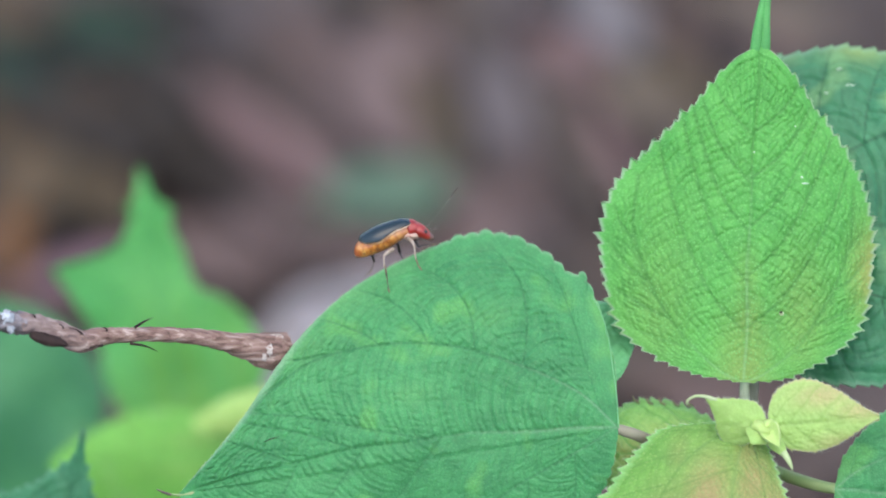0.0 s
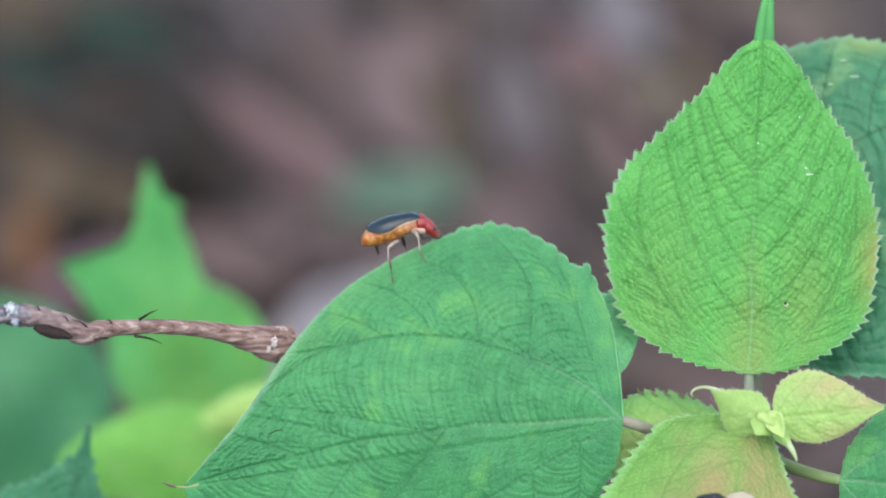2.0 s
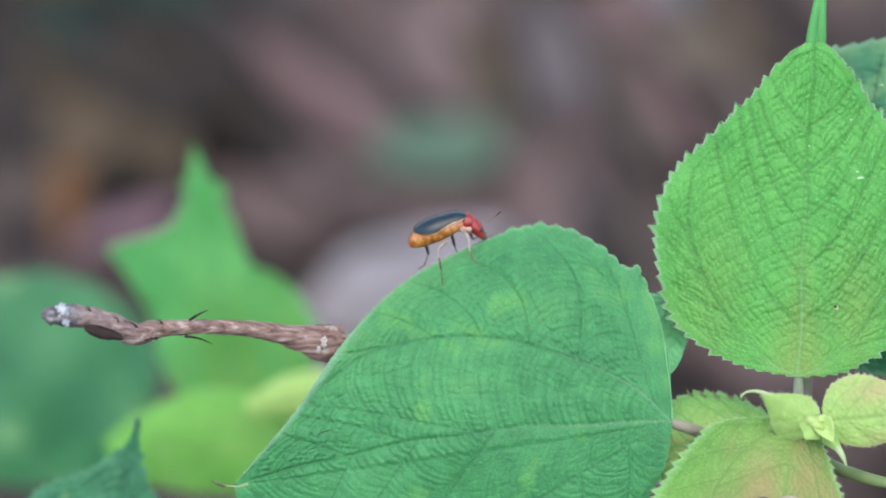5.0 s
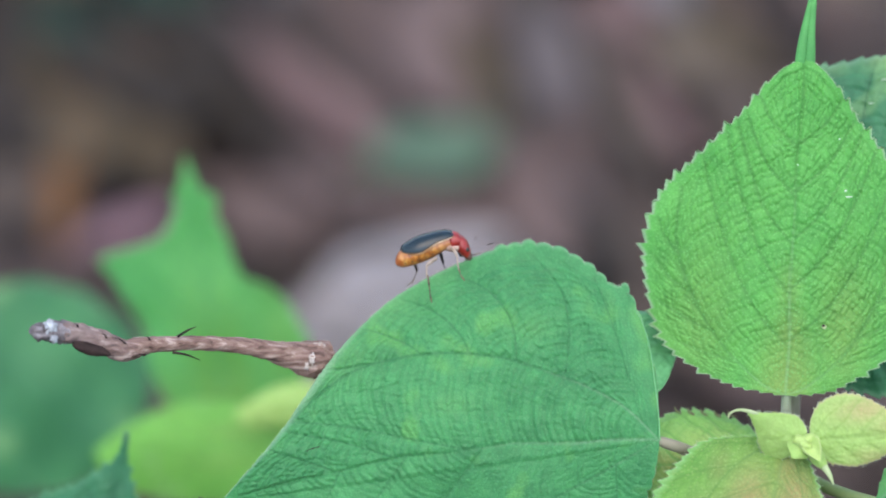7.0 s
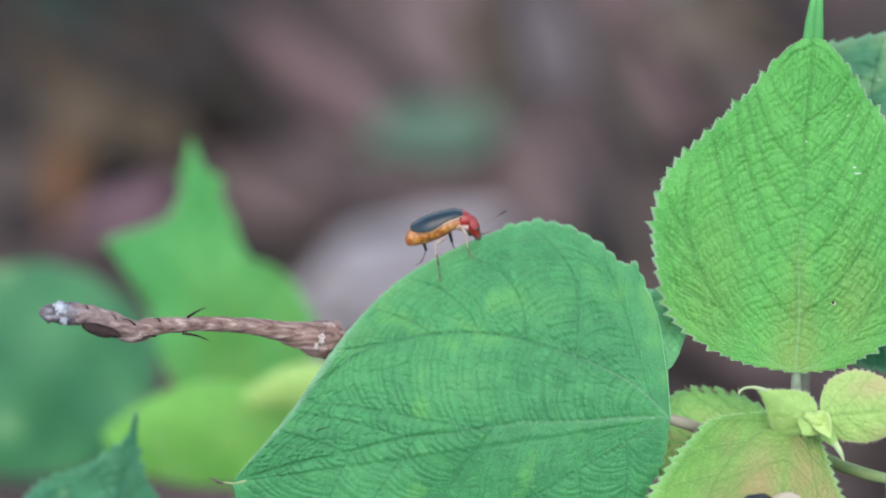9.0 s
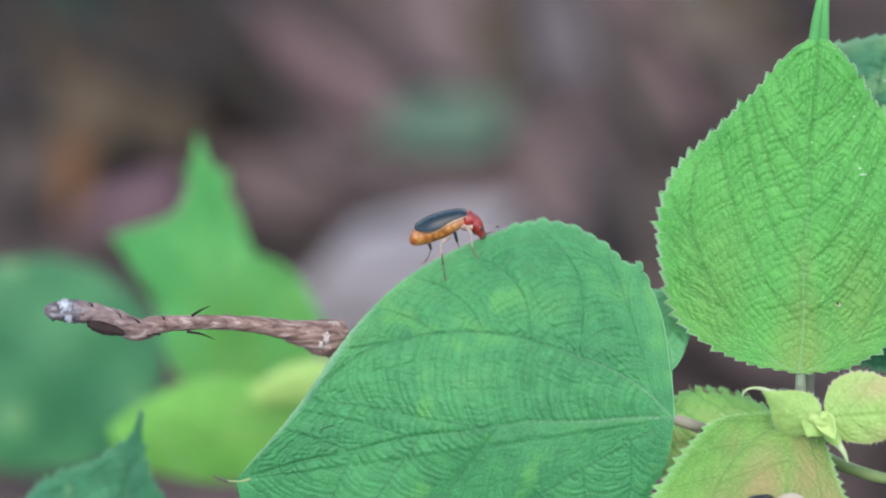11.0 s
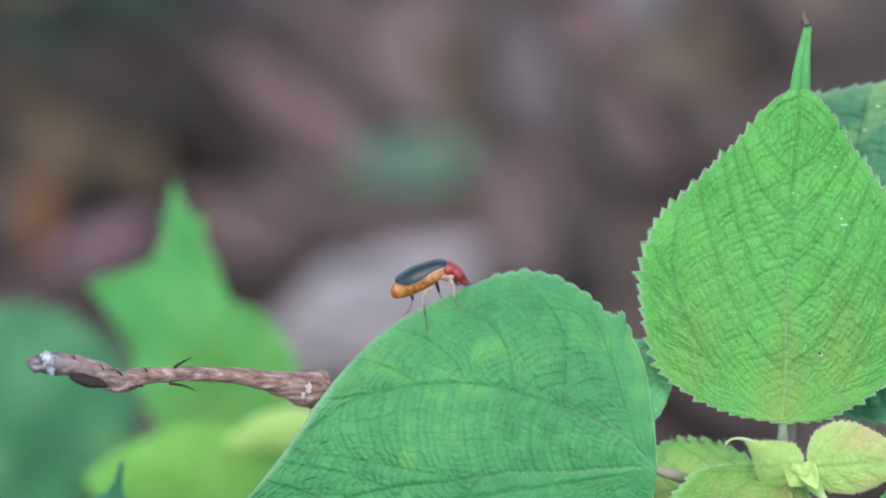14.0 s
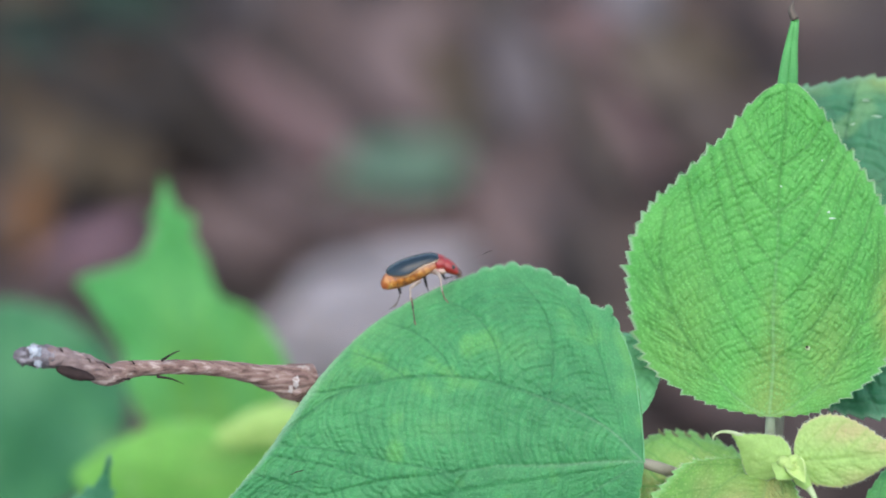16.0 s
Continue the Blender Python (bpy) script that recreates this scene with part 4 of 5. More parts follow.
# the dark leaf behind the upright one
rear_leaf = leaf("dark green leaf with pale flecks and a yellowing curled edge",
     ((35.33, 10.00, 2.08), (76.59, 7.00, 3.81), [0, 18.90, 20.15, 20.6, 21.0, 21.15, 20.53, 19.00, 16.24, 11.65, 5.52, 0.2],
      [0, 14.10, 15.63, 16.55, 17.47, 17.77, 17.47, 16.24, 13.79, 9.81, 4.90, 0.2], LEAF_DARK),
     dict(veins=dict(laterals={-1: [(3.0, 3.0), (10, 7.0), (18, 9.0), (28, 8.0)], 1: [(3.0, 3.5), (10, 8.5), (18, 11.0), (28, 9.5)]},
                     outer={-1: [(1.5, 0.5, 0.5), (7.0, 1.0, 1.5), (13.0, 1.5, 2.0), (19.0, 2.0, 2.0)], 1: [(1.5, 0.5, 0.5), (6.5, 0.8, 1.5), (12.0, 1.2, 2.0), (18.0, 2.0, 2.0)]},
                     inner={-1: [(14, 10, 2), (22, 9, 1)], 1: [(14, 10, 2), (22, 9, 1)]}, step=1.5, rung=1.1, bow=0.6), tone=(0.8, 1.0, 0.75, 0.6), domes=(1.0, 0.0, 0.7, 0.0), normal=(0, -1, 0.2), curl=(2.0, 3.0), teeth=38, tooth=0.5, lateral=(0.5, 0.3), slant=0.12, spacing=5.2, relief=1.1, net=1.0, rows=240, cols=80, seed=21, wave=0.6, blush_or_light=[(0.10, 0.95, 0.05, 0.2), (0.3, 1.0, 0.10, 0.7)]),
     [(*(35.37, 10.50, 1.95), 0.6), (*(34.98, 11.00, -7.51), 0.8), (33.8, 9.2, -22.0, 0.9)], STALK_PINK)
# the small rounded one behind the main leaf
leaf("small rounded green leaf half hidden by a larger one",
     ((10.98, 6.50, -9.30), (20.96, 6.50, -10.29), [(0, 0), (0.1, 2.76), (0.3, 4.29), (0.5, 5.03), (0.7, 5.27), (0.82, 4.90), (0.90, 4.05), (0.96, 2.70), (0.99, 1.35), (1, 0.2)],
      [(0, 0), (0.1, 2.76), (0.3, 4.29), (0.5, 5.03), (0.7, 5.27), (0.82, 4.90), (0.90, 4.05), (0.96, 2.70), (0.99, 1.35), (1, 0.2)], LEAF_REAR),
     dict(normal=(0.1, -1, 0.55), curl=(1.0, 1.0), spacing=4.0, rows=120, cols=36, seed=31, wave=0.2),
     [(*(11.13, 7.20, -9.31), 0.4), (*(13.75, 14.00, -16.48), 0.5), (33.8, 16.0, -34.2, 0.8)])
# the yellowing leaf under the fork
hooked = leaf("small yellow-green leaf with hooked teeth beside the fork",
     ((32.15, 6.00, -22.37), (14.02, 4.50, -22.65), [0, 2.21, 3.68, 4.78, 5.64, 6.44, 6.86, 6.86, 6.25, 4.90, 2.76, 0.2],
      [0, 1.82, 3.26, 4.57, 5.65, 6.57, 7.2, 7.4, 7.05, 5.75, 3.3, 0.2], LEAF_HOOKED),
     dict(hairs=200, hair=0.25, normal=(0, -1, 0.7), calm=3.0, curl=(2.0, 0.5), teeth=16, tooth=0.7, spacing=3.4, rows=170, cols=44, seed=44, wave=0.25, blush_or_light=[(0.6, 0.0, 0.30, 0.65), (0.4, -0.4, 0.25, 0.35)]),
     [(*(32.05, 6.30, -22.38), 0.4), (*(33.66, 9.00, -24.43), 0.5), (33.8, 11.0, -25.5, 0.7)])
for a, b, c in (((21.81, -17.11), (21.28, -16.83), (21.08, -16.31)),
                ((23.26, -17.23), (22.73, -16.94), (22.52, -16.43)),
                ((24.70, -17.28), (24.17, -17.00), (23.96, -16.48)),
                ((26.21, -17.46), (25.68, -17.18), (25.47, -16.66)),
                ((27.72, -17.45), (27.18, -17.17), (26.98, -16.65))):
    tube("hooked_tooth", [(a[0], 9.0, a[1], 0.14), (b[0], 8.6, b[1], 0.13), (c[0], 8.4, c[1], 0.03)], STEM_BROWN, hooked, "dark hooked tooth of the margin", sides=8, count=8)
# the blushed leaf under the young shoot
leaf("yellow-green leaf flushed with brown, bearing a dropping",
     ((32.73, 0.00, -19.31), (27.03, -12.00, -43.21), [0, 1.59, 2.70, 3.68, 4.78, 6.13, 7.60, 8.95, 9.81, 9.19, 5.64, 0.2],
      [0, 4.90, 8.70, 10.05, 11.16, 12.26, 13.36, 14.22, 14.22, 12.26, 7.36, 0.2], LEAF_BLUSHED),
     dict(veins=dict(laterals={-1: [(1.5, 2.4), (5, 5.5), (10, 7.5), (16, 7.5), (21, 4.5)], 1: [(1.5, 1.2), (5, 2.6), (10, 4.2), (16, 5.0), (21, 3.5)]},
                     outer={-1: [(1.0, 0.6, 0.5), (4.0, 1.8, 0.8), (8.0, 2.4, 0.8), (12.0, 2.4, 0.8)], 1: [(1.0, 0.6, 0.5), (4.0, 1.6, 0.6), (8.0, 2.2, 0.8), (12.0, 2.2, 0.8)]},
                     inner={-1: [(5, 7, 2), (10, 6.5, 1.5), (15, 5, 1)], 1: [(5, 6, 2), (10, 6, 1.5), (15, 4.5, 1)]}, step=1.05, rung=0.75, bow=0.4),
          normal=(0, -1, 0.35), curl=(3.0, 3.0), hairs=520, hair=0.34, teeth=36, tooth=0.62, spacing=4.2, rise=0.3, domes=(0.95, 0.0, 0.75, 0.0), net=0.8, rung=0.9, relief=0.6, calm=2.5, tone=(0.4, 0.5, 0.5, 0.46), rows=300, cols=80, seed=52, wave=0.3, rim=0.06, edge=0.85,
          blush_or_light=[(0.13, 0.06, 0.12, 0.7), (0.24, 0.14, 0.16, 0.95), (0.4, 0.30, 0.24, 1.0), (0.34, -0.18, 0.20, 1.0), (0.55, -0.35, 0.24, 0.9), (0.16, -0.45, 0.10, 0.3)]),
     [(*(32.78, 0.60, -19.46), 0.5), (*(33.68, 5.00, -20.75), 0.6), (33.8, 9.5, -22.9, 0.8)])
# the leaf low at the side
leaf("blue-green toothed leaf on a long pale stalk",
     ((42.71, 2.00, -26.19), (70.24, 0.00, -28.44), [0, 2.94, 5.15, 7.23, 9.19, 10.54, 11.16, 10.91, 9.56, 7.05, 3.68, 0.2],
      [0, 3.68, 5.88, 7.72, 9.32, 10.30, 10.79, 10.42, 9.19, 6.74, 3.55, 0.2], LEAF_MID),
     dict(veins=dict(laterals={k: [(3.0, 2.6), (8, 5.0), (15, 6.0), (22, 4.0)] for k in (-1, 1)}, outer={k: [(1.5, 0.8, 0.5), (5.5, 1.5, 1.0), (10.5, 2.0, 1.0), (15.5, 2.0, 0.6)] for k in (-1, 1)},
                     inner={k: [(9, 8, 2), (15, 7, 1)] for k in (-1, 1)}, step=1.5, rung=1.1, bow=0.6), tone=(0.55, 0.72, 0.40, 0.26), domes=(0.8, 0.0, 0.5, 0.0), curl=(2.0, 3.0), teeth=30, tooth=0.45, spacing=4.6, ribs=0.6, rows=200, cols=56, seed=63, wave=0.3),
     [(*(42.94, 2.40, -26.22), 0.6), (*(40.4, 4.00, -25.75), 0.70), (*(37.7, 6.60, -24.95), 0.72), (33.8, 10.6, -23.4, 0.8)], STEM)

# ---- the young shoot ----
shoot = thing("young_shoot", "pale yellow-green young shoot with soft unfolding leaves", "shoot")
blade("young_leaf", shoot, (34.45, -2.50, -19.30), (28.29, -3.50, -16.09), [0, 1.59, 2.21, 2.70, 3.06, 3.31, 3.31, 3.06, 2.45, 1.59, 0.74, 0.15],
      [0, 0.98, 1.35, 1.72, 1.96, 2.08, 2.02, 1.84, 1.47, 1.04, 0.55, 0.15], LEAF_YOUNG, hairs=160, hair=0.30, curl=(2.0, 1.2), teeth=10, tooth=0.12, spacing=2.2, rise=0.2, domes=(0.25, 0.45, 0.3, 0.0), net=0.7, calm=2.0, relief=0.45, tone=(0.4, 0.4, 0.25, 0.2), rows=90, cols=26, seed=71, wave=0.25)
tube("curled_tip", [(*(30.43, -2.60, -17.10), 0.36), (*(28.90, -3.40, -16.15), 0.30), (*(27.80, -3.80, -15.80), 0.18), (*(26.85, -3.90, -15.86), 0.13), (*(26.25, -3.90, -16.28), 0.11), (*(26.20, -3.90, -16.75), 0.05)], PALE_TIP, shoot, "whitish curled leaf tip", sides=10, count=24, flat=0.5)
blade("young_leaf", shoot, (35.09, -2.20, -19.19), (46.86, -3.50, -18.03), [0, 1.96, 3.06, 3.80, 4.35, 4.66, 4.72, 4.47, 3.80, 2.70, 1.35, 0.2],
      [0, 1.10, 1.72, 2.21, 2.64, 2.94, 3.13, 3.06, 2.70, 1.96, 0.98, 0.2], LEAF_YOUNG, hairs=260, hair=0.30, curl=(1.5, 1.0), teeth=22, tooth=0.18, spacing=2.8, rise=0.2, domes=(0.25, 0.45, 0.3, 0.0), net=0.7, calm=2.0, edge=0.9, relief=0.6, tone=(0.4, 0.5, 0.3, 0.22), rows=130, cols=36, seed=75, wave=0.3, rim=0.05,
      blush_or_light=[(0.55, 0.6, 0.3, 0.75), (0.85, 0.2, 0.25, 0.7), (0.6, -0.5, 0.25, 0.45)])
blade("young_leaf", shoot, (35.17, -2.60, -19.90), (37.06, -4.20, -22.60), [0, 0.45, 0.66, 0.76, 0.84, 0.86, 0.82, 0.72, 0.58, 0.42, 0.26, 0.14],
      [0, 0.45, 0.66, 0.76, 0.84, 0.86, 0.80, 0.70, 0.56, 0.40, 0.26, 0.14], LEAF_YOUNG, curl=(0.8, 0.8), teeth=0, spacing=1.6, relief=0.4, rows=60, cols=16, seed=79, wave=0.1)
tube("curled_tip", [(*(36.49, -4.00, -21.76), 0.40), (*(37.06, -4.40, -22.71), 0.28), (*(37.46, -4.40, -23.70), 0.07)], PALE_TIP, shoot, "whitish curled leaf tip", sides=10, count=12, flat=0.6)
for k, (c, r) in enumerate((((34.49, -3.40, -19.61), 0.75), ((35.48, -3.20, -19.99), 0.7), ((34.91, -2.80, -18.92), 0.8), ((34.04, -3.00, -19.15), 0.9))):
    ellipsoid("bud", c, (r, r * 0.8, r * 0.7), LEAF_BUD, shoot, turn=Matrix.Rotation(0.6 + k, 3, "Y"), rough=0.25)
blade("young_leaf", shoot, (34.55, -2.80, -18.92), (33.10, -4.00, -20.91), [0, 0.49, 0.86, 1.10, 1.29, 1.41, 1.47, 1.47, 1.29, 0.98, 0.55, 0.2],
      [0, 0.49, 0.86, 1.10, 1.29, 1.41, 1.47, 1.41, 1.23, 0.92, 0.49, 0.2], LEAF_YOUNG, normal=(0.2, -1, 0.5), curl=(0.8, 0.8), spacing=1.6, relief=0.2, rim=0.002, rows=60, cols=18, seed=82, wave=0.15)
blade("young_leaf", shoot, (34.89, -3.00, -18.91), (35.95, -4.60, -21.12), [0, 0.31, 0.55, 0.74, 0.86, 0.92, 0.92, 0.86, 0.74, 0.55, 0.31, 0.1],
      [0, 0.31, 0.55, 0.74, 0.86, 0.92, 0.92, 0.86, 0.74, 0.55, 0.31, 0.1], LEAF_BUD, normal=(-0.4, -1, 0.4), curl=(-0.8, -0.7), spacing=1.6, relief=0.2, rim=0.002, rows=60, cols=18, seed=85, wave=0.1)
tube("shoot_stalk", [(*(34.83, -2.40, -19.42), 0.7), (*(34.88, 2.00, -20.40), 0.8), (33.8, 8.8, -21.5, 0.9)], STEM, shoot, sides=10, count=14)

# ---- the dropping ----
dropping = thing("bird_dropping", "dark glossy dropping with chalky white sides on a leaf", "dropping")
ellipsoid("dark_lump", (28.09, -6.00, -29.24), (2.6, 1.5, 2.2), DROP_DARK, dropping, rough=0.12, rings=24, sides=32)
ellipsoid("white_lump", (31.30, -5.10, -28.75), (1.9, 0.16, 1.9), DROP_WHITE, dropping, "chalky white part", rough=0.14, rings=20, sides=28)
ellipsoid("white_smear", (24.19, -4.90, -29.09), (0.75, 0.16, 1.5), DROP_WHITE, dropping, "chalky white smear", rough=0.35, rings=20, sides=28)

# ---- leaves further back ----
BACK = "leaves of the seedlings behind"
leaf("bright green lobed leaf of a seedling, standing upright",
     ((-35.84, 106.00, -26.80), (-42.46, 106.00, 11.50), [(0, 2.0), (0.06, 6.4), (0.17, 8.8), (0.28, 10.0), (0.334, 9.8), (0.392, 9.8), (0.50, 11.4), (0.60, 13.1), (0.685, 15.0), (0.697, 12.0), (0.705, 7.6), (0.735, 4.5), (0.784, 3.4), (0.835, 2.1), (0.866, 3.2), (0.882, 1.5), (0.925, 0.8), (0.97, 0.35), (1, 0.1)],
      [(0, 2.0), (0.02, 6.4), (0.118, 10.7), (0.21, 12.9), (0.284, 12.7), (0.361, 11.6), (0.427, 10.4), (0.49, 8.2), (0.53, 5.2), (0.597, 4.3), (0.681, 3.9), (0.765, 2.8), (0.838, 3.5), (0.862, 1.9), (0.89, 1.0), (0.945, 0.5), (1, 0.1)], LEAF_BACK),
     dict(curl=(3.0, 3.0), spacing=7.0, relief=0.6, rows=140, cols=30, seed=81, wave=0.8, blush_or_light=[(0.12, 0.0, 0.42, 1.0), (0.25, -0.6, 0.3, 0.7), (0.0, 0.5, 0.3, 0.8)]), to_ground((-35.86, 106.50, -26.70), 0.8, 1.2), group=BACK)
leaf("broad dark green leaf of a seedling with pale patches",
     ((-98.34, 150.00, -24.20), (-51.40, 150.00, -20.70), [(0, 0.5), (0.09, 8.0), (0.27, 12.5), (0.452, 14.0), (0.636, 14.5), (0.788, 12.2), (0.896, 8.4), (0.958, 4.6), (1, 0.8)],
      [(0, 0.5), (0.13, 12.0), (0.32, 17.2), (0.506, 19.0), (0.67, 19.0), (0.796, 17.2), (0.892, 13.9), (0.949, 9.8), (0.987, 5.2), (1, 0.8)], LEAF_TEAL),
     dict(curl=(3.0, 4.0), spacing=7.0, relief=0.6, rows=110, cols=30, seed=86, wave=0.8), to_ground((-98.40, 150.50, -24.20), 0.8, 1.4), group=BACK)
leaf("yellow-green leaf of a seedling lit from above",
     ((-20.08, 92.00, -27.23), (-53.24, 92.00, -29.32), [(0, 0.5), (0.126, 5.2), (0.27, 7.8), (0.457, 8.2), (0.62, 7.9), (0.757, 7.0), (0.87, 5.4), (0.959, 2.9), (1, 0.5)],
      [(0, 0.5), (0.088, 2.5), (0.2, 3.6), (0.317, 4.7), (0.453, 6.2), (0.592, 6.6), (0.71, 5.8), (0.83, 4.1), (0.938, 2.2), (1, 0.5)], LEAF_YELLOW),
     dict(curl=(3.0, 3.0), spacing=6.0, relief=0.6, rows=110, cols=30, seed=91, wave=0.6, blush_or_light=[(0.35, -0.25, 0.16, 0.6), (0.45, 0.2, 0.2, 0.35)]), to_ground((-20.10, 92.50, -27.26), 0.8, 1.2), group=BACK)
leaf("pale yellowing leaf of a seedling",
     ((-19.08, 86.00, -20.62), (-33.50, 86.00, -23.50), [(0, 0.4), (0.256, 2.5), (0.534, 2.7), (0.748, 2.2), (0.909, 1.5), (1, 0.4)],
      [(0, 0.4), (0.19, 2.2), (0.405, 3.0), (0.63, 2.8), (0.808, 1.9), (0.931, 1.1), (1, 0.4)], LEAF_PALE),
     dict(curl=(1.5, 1.5), spacing=4.0, relief=0.5, rows=90, cols=24, seed=95, wave=0.4), to_ground((-21.0, 85.2, -21.2), 0.6, 1.0), group=BACK)
leaf("blue-green toothed leaf with a slender pointed tip",
     ((-48.01, 32.00, -46.83), (-41.66, 26.00, -21.02), [0.00, 4.96, 8.07, 10.23, 11.48, 12.10, 12.10, 11.16, 8.91, 4.45, 1.21, 0.30],
      [0.00, 4.96, 6.82, 8.37, 9.00, 9.30, 9.00, 8.07, 6.17, 3.04, 1.11, 0.30], LEAF_DARK),
     dict(curl=(3.0, 3.0), teeth=24, tooth=0.6, spacing=5.0, rows=180, cols=50, seed=98, wave=0.5, tone=(0.4, 0.5, 0.3, 0.2)), to_ground((-48.07, 32.50, -46.89), 0.7, 1.2), group=BACK)

# ---- the dead twig ----
twig = thing("dead_twig", "dead brown twig with flaking bark, lichen and thorns", "twig")
tube("bark", [(*(-45.90, -4.90, -7.86), 1.0), (*(-45.03, -4.60, -7.93), 1.15), (*(-43.59, -4.00, -8.18), 1.15), (*(-41.57, -3.10, -8.93), 1.2), (*(-39.53, -2.30, -9.87), 1.2), (*(-38.66, -1.90, -10.00), 1.1), (*(-37.19, -1.30, -9.53), 1.0), (*(-35.43, -0.60, -9.36), 0.84),
     (*(-29.80, 1.70, -9.36), 0.80), (*(-25.01, 3.60, -9.90), 0.98), (*(-21.38, 5.20, -10.75), 1.5), (*(-19.32, 6.20, -11.22), 2.0), (*(-18.23, 6.80, -11.24), 2.15), (*(-17.51, 7.30, -11.19), 2.0), (*(-17.01, 7.40, -11.19), 1.4)],
     BARK, twig, sides=48, count=300, rough=0.15, freq=1.9, grain=0.22)
tube("bleached_end", [(*(-48.70, -6.10, -7.90), 0.25), (*(-48.24, -5.90, -7.78), 0.75), (*(-47.33, -5.50, -7.79), 1.0), (*(-46.19, -5.00, -7.80), 1.18), (*(-44.92, -4.50, -7.99), 1.16), (*(-44.34, -4.30, -8.12), 0.9)], BLEACHED, twig, "bleached grey broken end", sides=30, count=60, rough=0.3, freq=1.6)
tube("lower_stem", to_ground((-17.31, 8.50, -11.98), 1.5, 2.6), BARK, twig, sides=16, count=60, rough=0.12, freq=0.8)
for a, b, r in (((-33.39, -0.80, -8.50), (-31.33, -0.60, -7.40), 0.20), ((-33.88, -0.80, -10.21), (-30.94, -0.10, -11.09), 0.22), ((-36.23, -1.80, -8.84), (-36.79, -2.30, -8.47), 0.12), ((-38.77, -3.10, -9.18), (-40.13, -4.00, -8.43), 0.16), ((-40.75, -3.90, -8.55), (-41.20, -4.20, -8.12), 0.13),
                ((-36.72, -1.80, -10.43), (-38.56, -2.80, -10.77), 0.2), ((-43.65, -5.00, -7.31), (-44.09, -5.30, -7.01), 0.13)):
    mid = [(p + q) / 2 + d for p, q, d in zip(a, b, (0.1, 0, 0.15))]
    tube("thorn", [(*a, r * 0.8), (*mid, r * 0.5), (*b, 0.03)], THORN, twig, "short dark thorn", sides=8, count=10)
ellipsoid("leaf_scar", (-42.35, -4.70, -9.68), (2.1, 0.5, 0.66), THORN, twig, "dark hollow leaf scar", turn=Matrix.Rotation(0.30, 3, "Y"), rough=0.3)
# two bluish-white lumps on the bleached end
ellipsoid("lichen", (-46.45, -6.15, -7.25), (0.62, 0.38, 0.72), BLUISH_WHITE, twig, "bluish-white lump on the broken end", rough=0.8, rings=18, sides=24)
ellipsoid("lichen", (-46.10, -6.00, -8.50), (0.34, 0.3, 0.5), BLUISH_WHITE, twig, "bluish-white lump on the broken end", rough=0.8, rings=18, sides=24)
for c, r in ( ((-19.04, 4.30, -11.10), (0.30, 0.2, 0.55)), ((-19.59, 4.20, -11.90), (0.22, 0.2, 0.35)), ((-18.29, 5.40, -9.64), (0.6, 0.4, 0.3))):
    ellipsoid("lichen", c, r, LICHEN, twig, "whitish lichen crust", rough=1.0, rings=18, sides=24)

# marks on the blades
ellipsoid("hole", (36.81, 0.95, -7.01), (0.24, 0.07, 0.21), PALE_TIP, upright, "small pale ring of a bite", rough=0.5, rings=16)
ellipsoid("hole_core", (36.74, 0.87, -6.88), (0.15, 0.05, 0.13), THORN, upright, "dark core of a bite", rough=0.4)
ellipsoid("speck", (39.38, 0.85, 7.13), (0.34, 0.07, 0.09), SPECK, upright, "tiny white speck or painted glint", rough=0.6)
ellipsoid("speck", (39.02, 0.90, 7.80), (0.14, 0.07, 0.10), SPECK, upright, "tiny white speck or painted glint", rough=0.6)
tube("scratch", [(*(-19.52, 0.60, -21.00), 0.02), (*(-18.66, 0.50, -20.62), 0.06), (*(-17.80, 0.60, -20.38), 0.02)], THORN, perch, "thin dark scratch", sides=8, count=10)


def on_blade(leaf_ob, x, z):
    """The point of a leaf's face at (x, z) of the plant's frame, in mm."""
    blade_ob = [o for o in leaf_ob.children if o.name.startswith("leaf_blade")][0]
    v = min(blade_ob.data.vertices, key=lambda p: (p.co.x * 1000 - x) ** 2 + (p.co.z * 1000 - z) ** 2)
    return v.co * 1000


# the two on the upright leaf are glints put in as lumps; the others are flecks
for leaf_ob, x, z, long in ((upright, 33.95, 10.6, 0.09), (upright, 38.5, 13.4, 0.10), (rear_leaf, 44.6, 20.2, 0.42), (rear_leaf, 45.8, 18.4, 0.55), (rear_leaf, 43.2, 17.6, 0.3)):
    p = on_blade(leaf_ob, x, z)
    ellipsoid("speck", (p.x, p.y - 0.05, p.z), (long, 0.05, 0.07), SPECK, leaf_ob, "tiny white speck or painted glint", rough=0.5)

# ---- the beetle ----
HOME = (-5.83, 4.50, 0.99)


def rel(*points):
    """Points of (x, y, z, radius) about the beetle's own origin."""
    return [(p[0] - HOME[0], p[1] - HOME[1], p[2] - HOME[2], r) for p, r in points]


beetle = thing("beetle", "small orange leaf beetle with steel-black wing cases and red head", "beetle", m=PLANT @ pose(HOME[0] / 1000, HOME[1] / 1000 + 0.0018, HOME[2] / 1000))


def case_reach(f, x):
    """How far down the flank a wing case reaches: full behind, drawn up in front."""
    k = min(1, max(0, (x + 1.5) / 2.6))
    return math.sin(math.pi * min(1, max(0, f))) ** 0.24 * (1.02 - 0.25 * k * k * (3 - 2 * k) + 0.05 * max(0, x - 1.6))


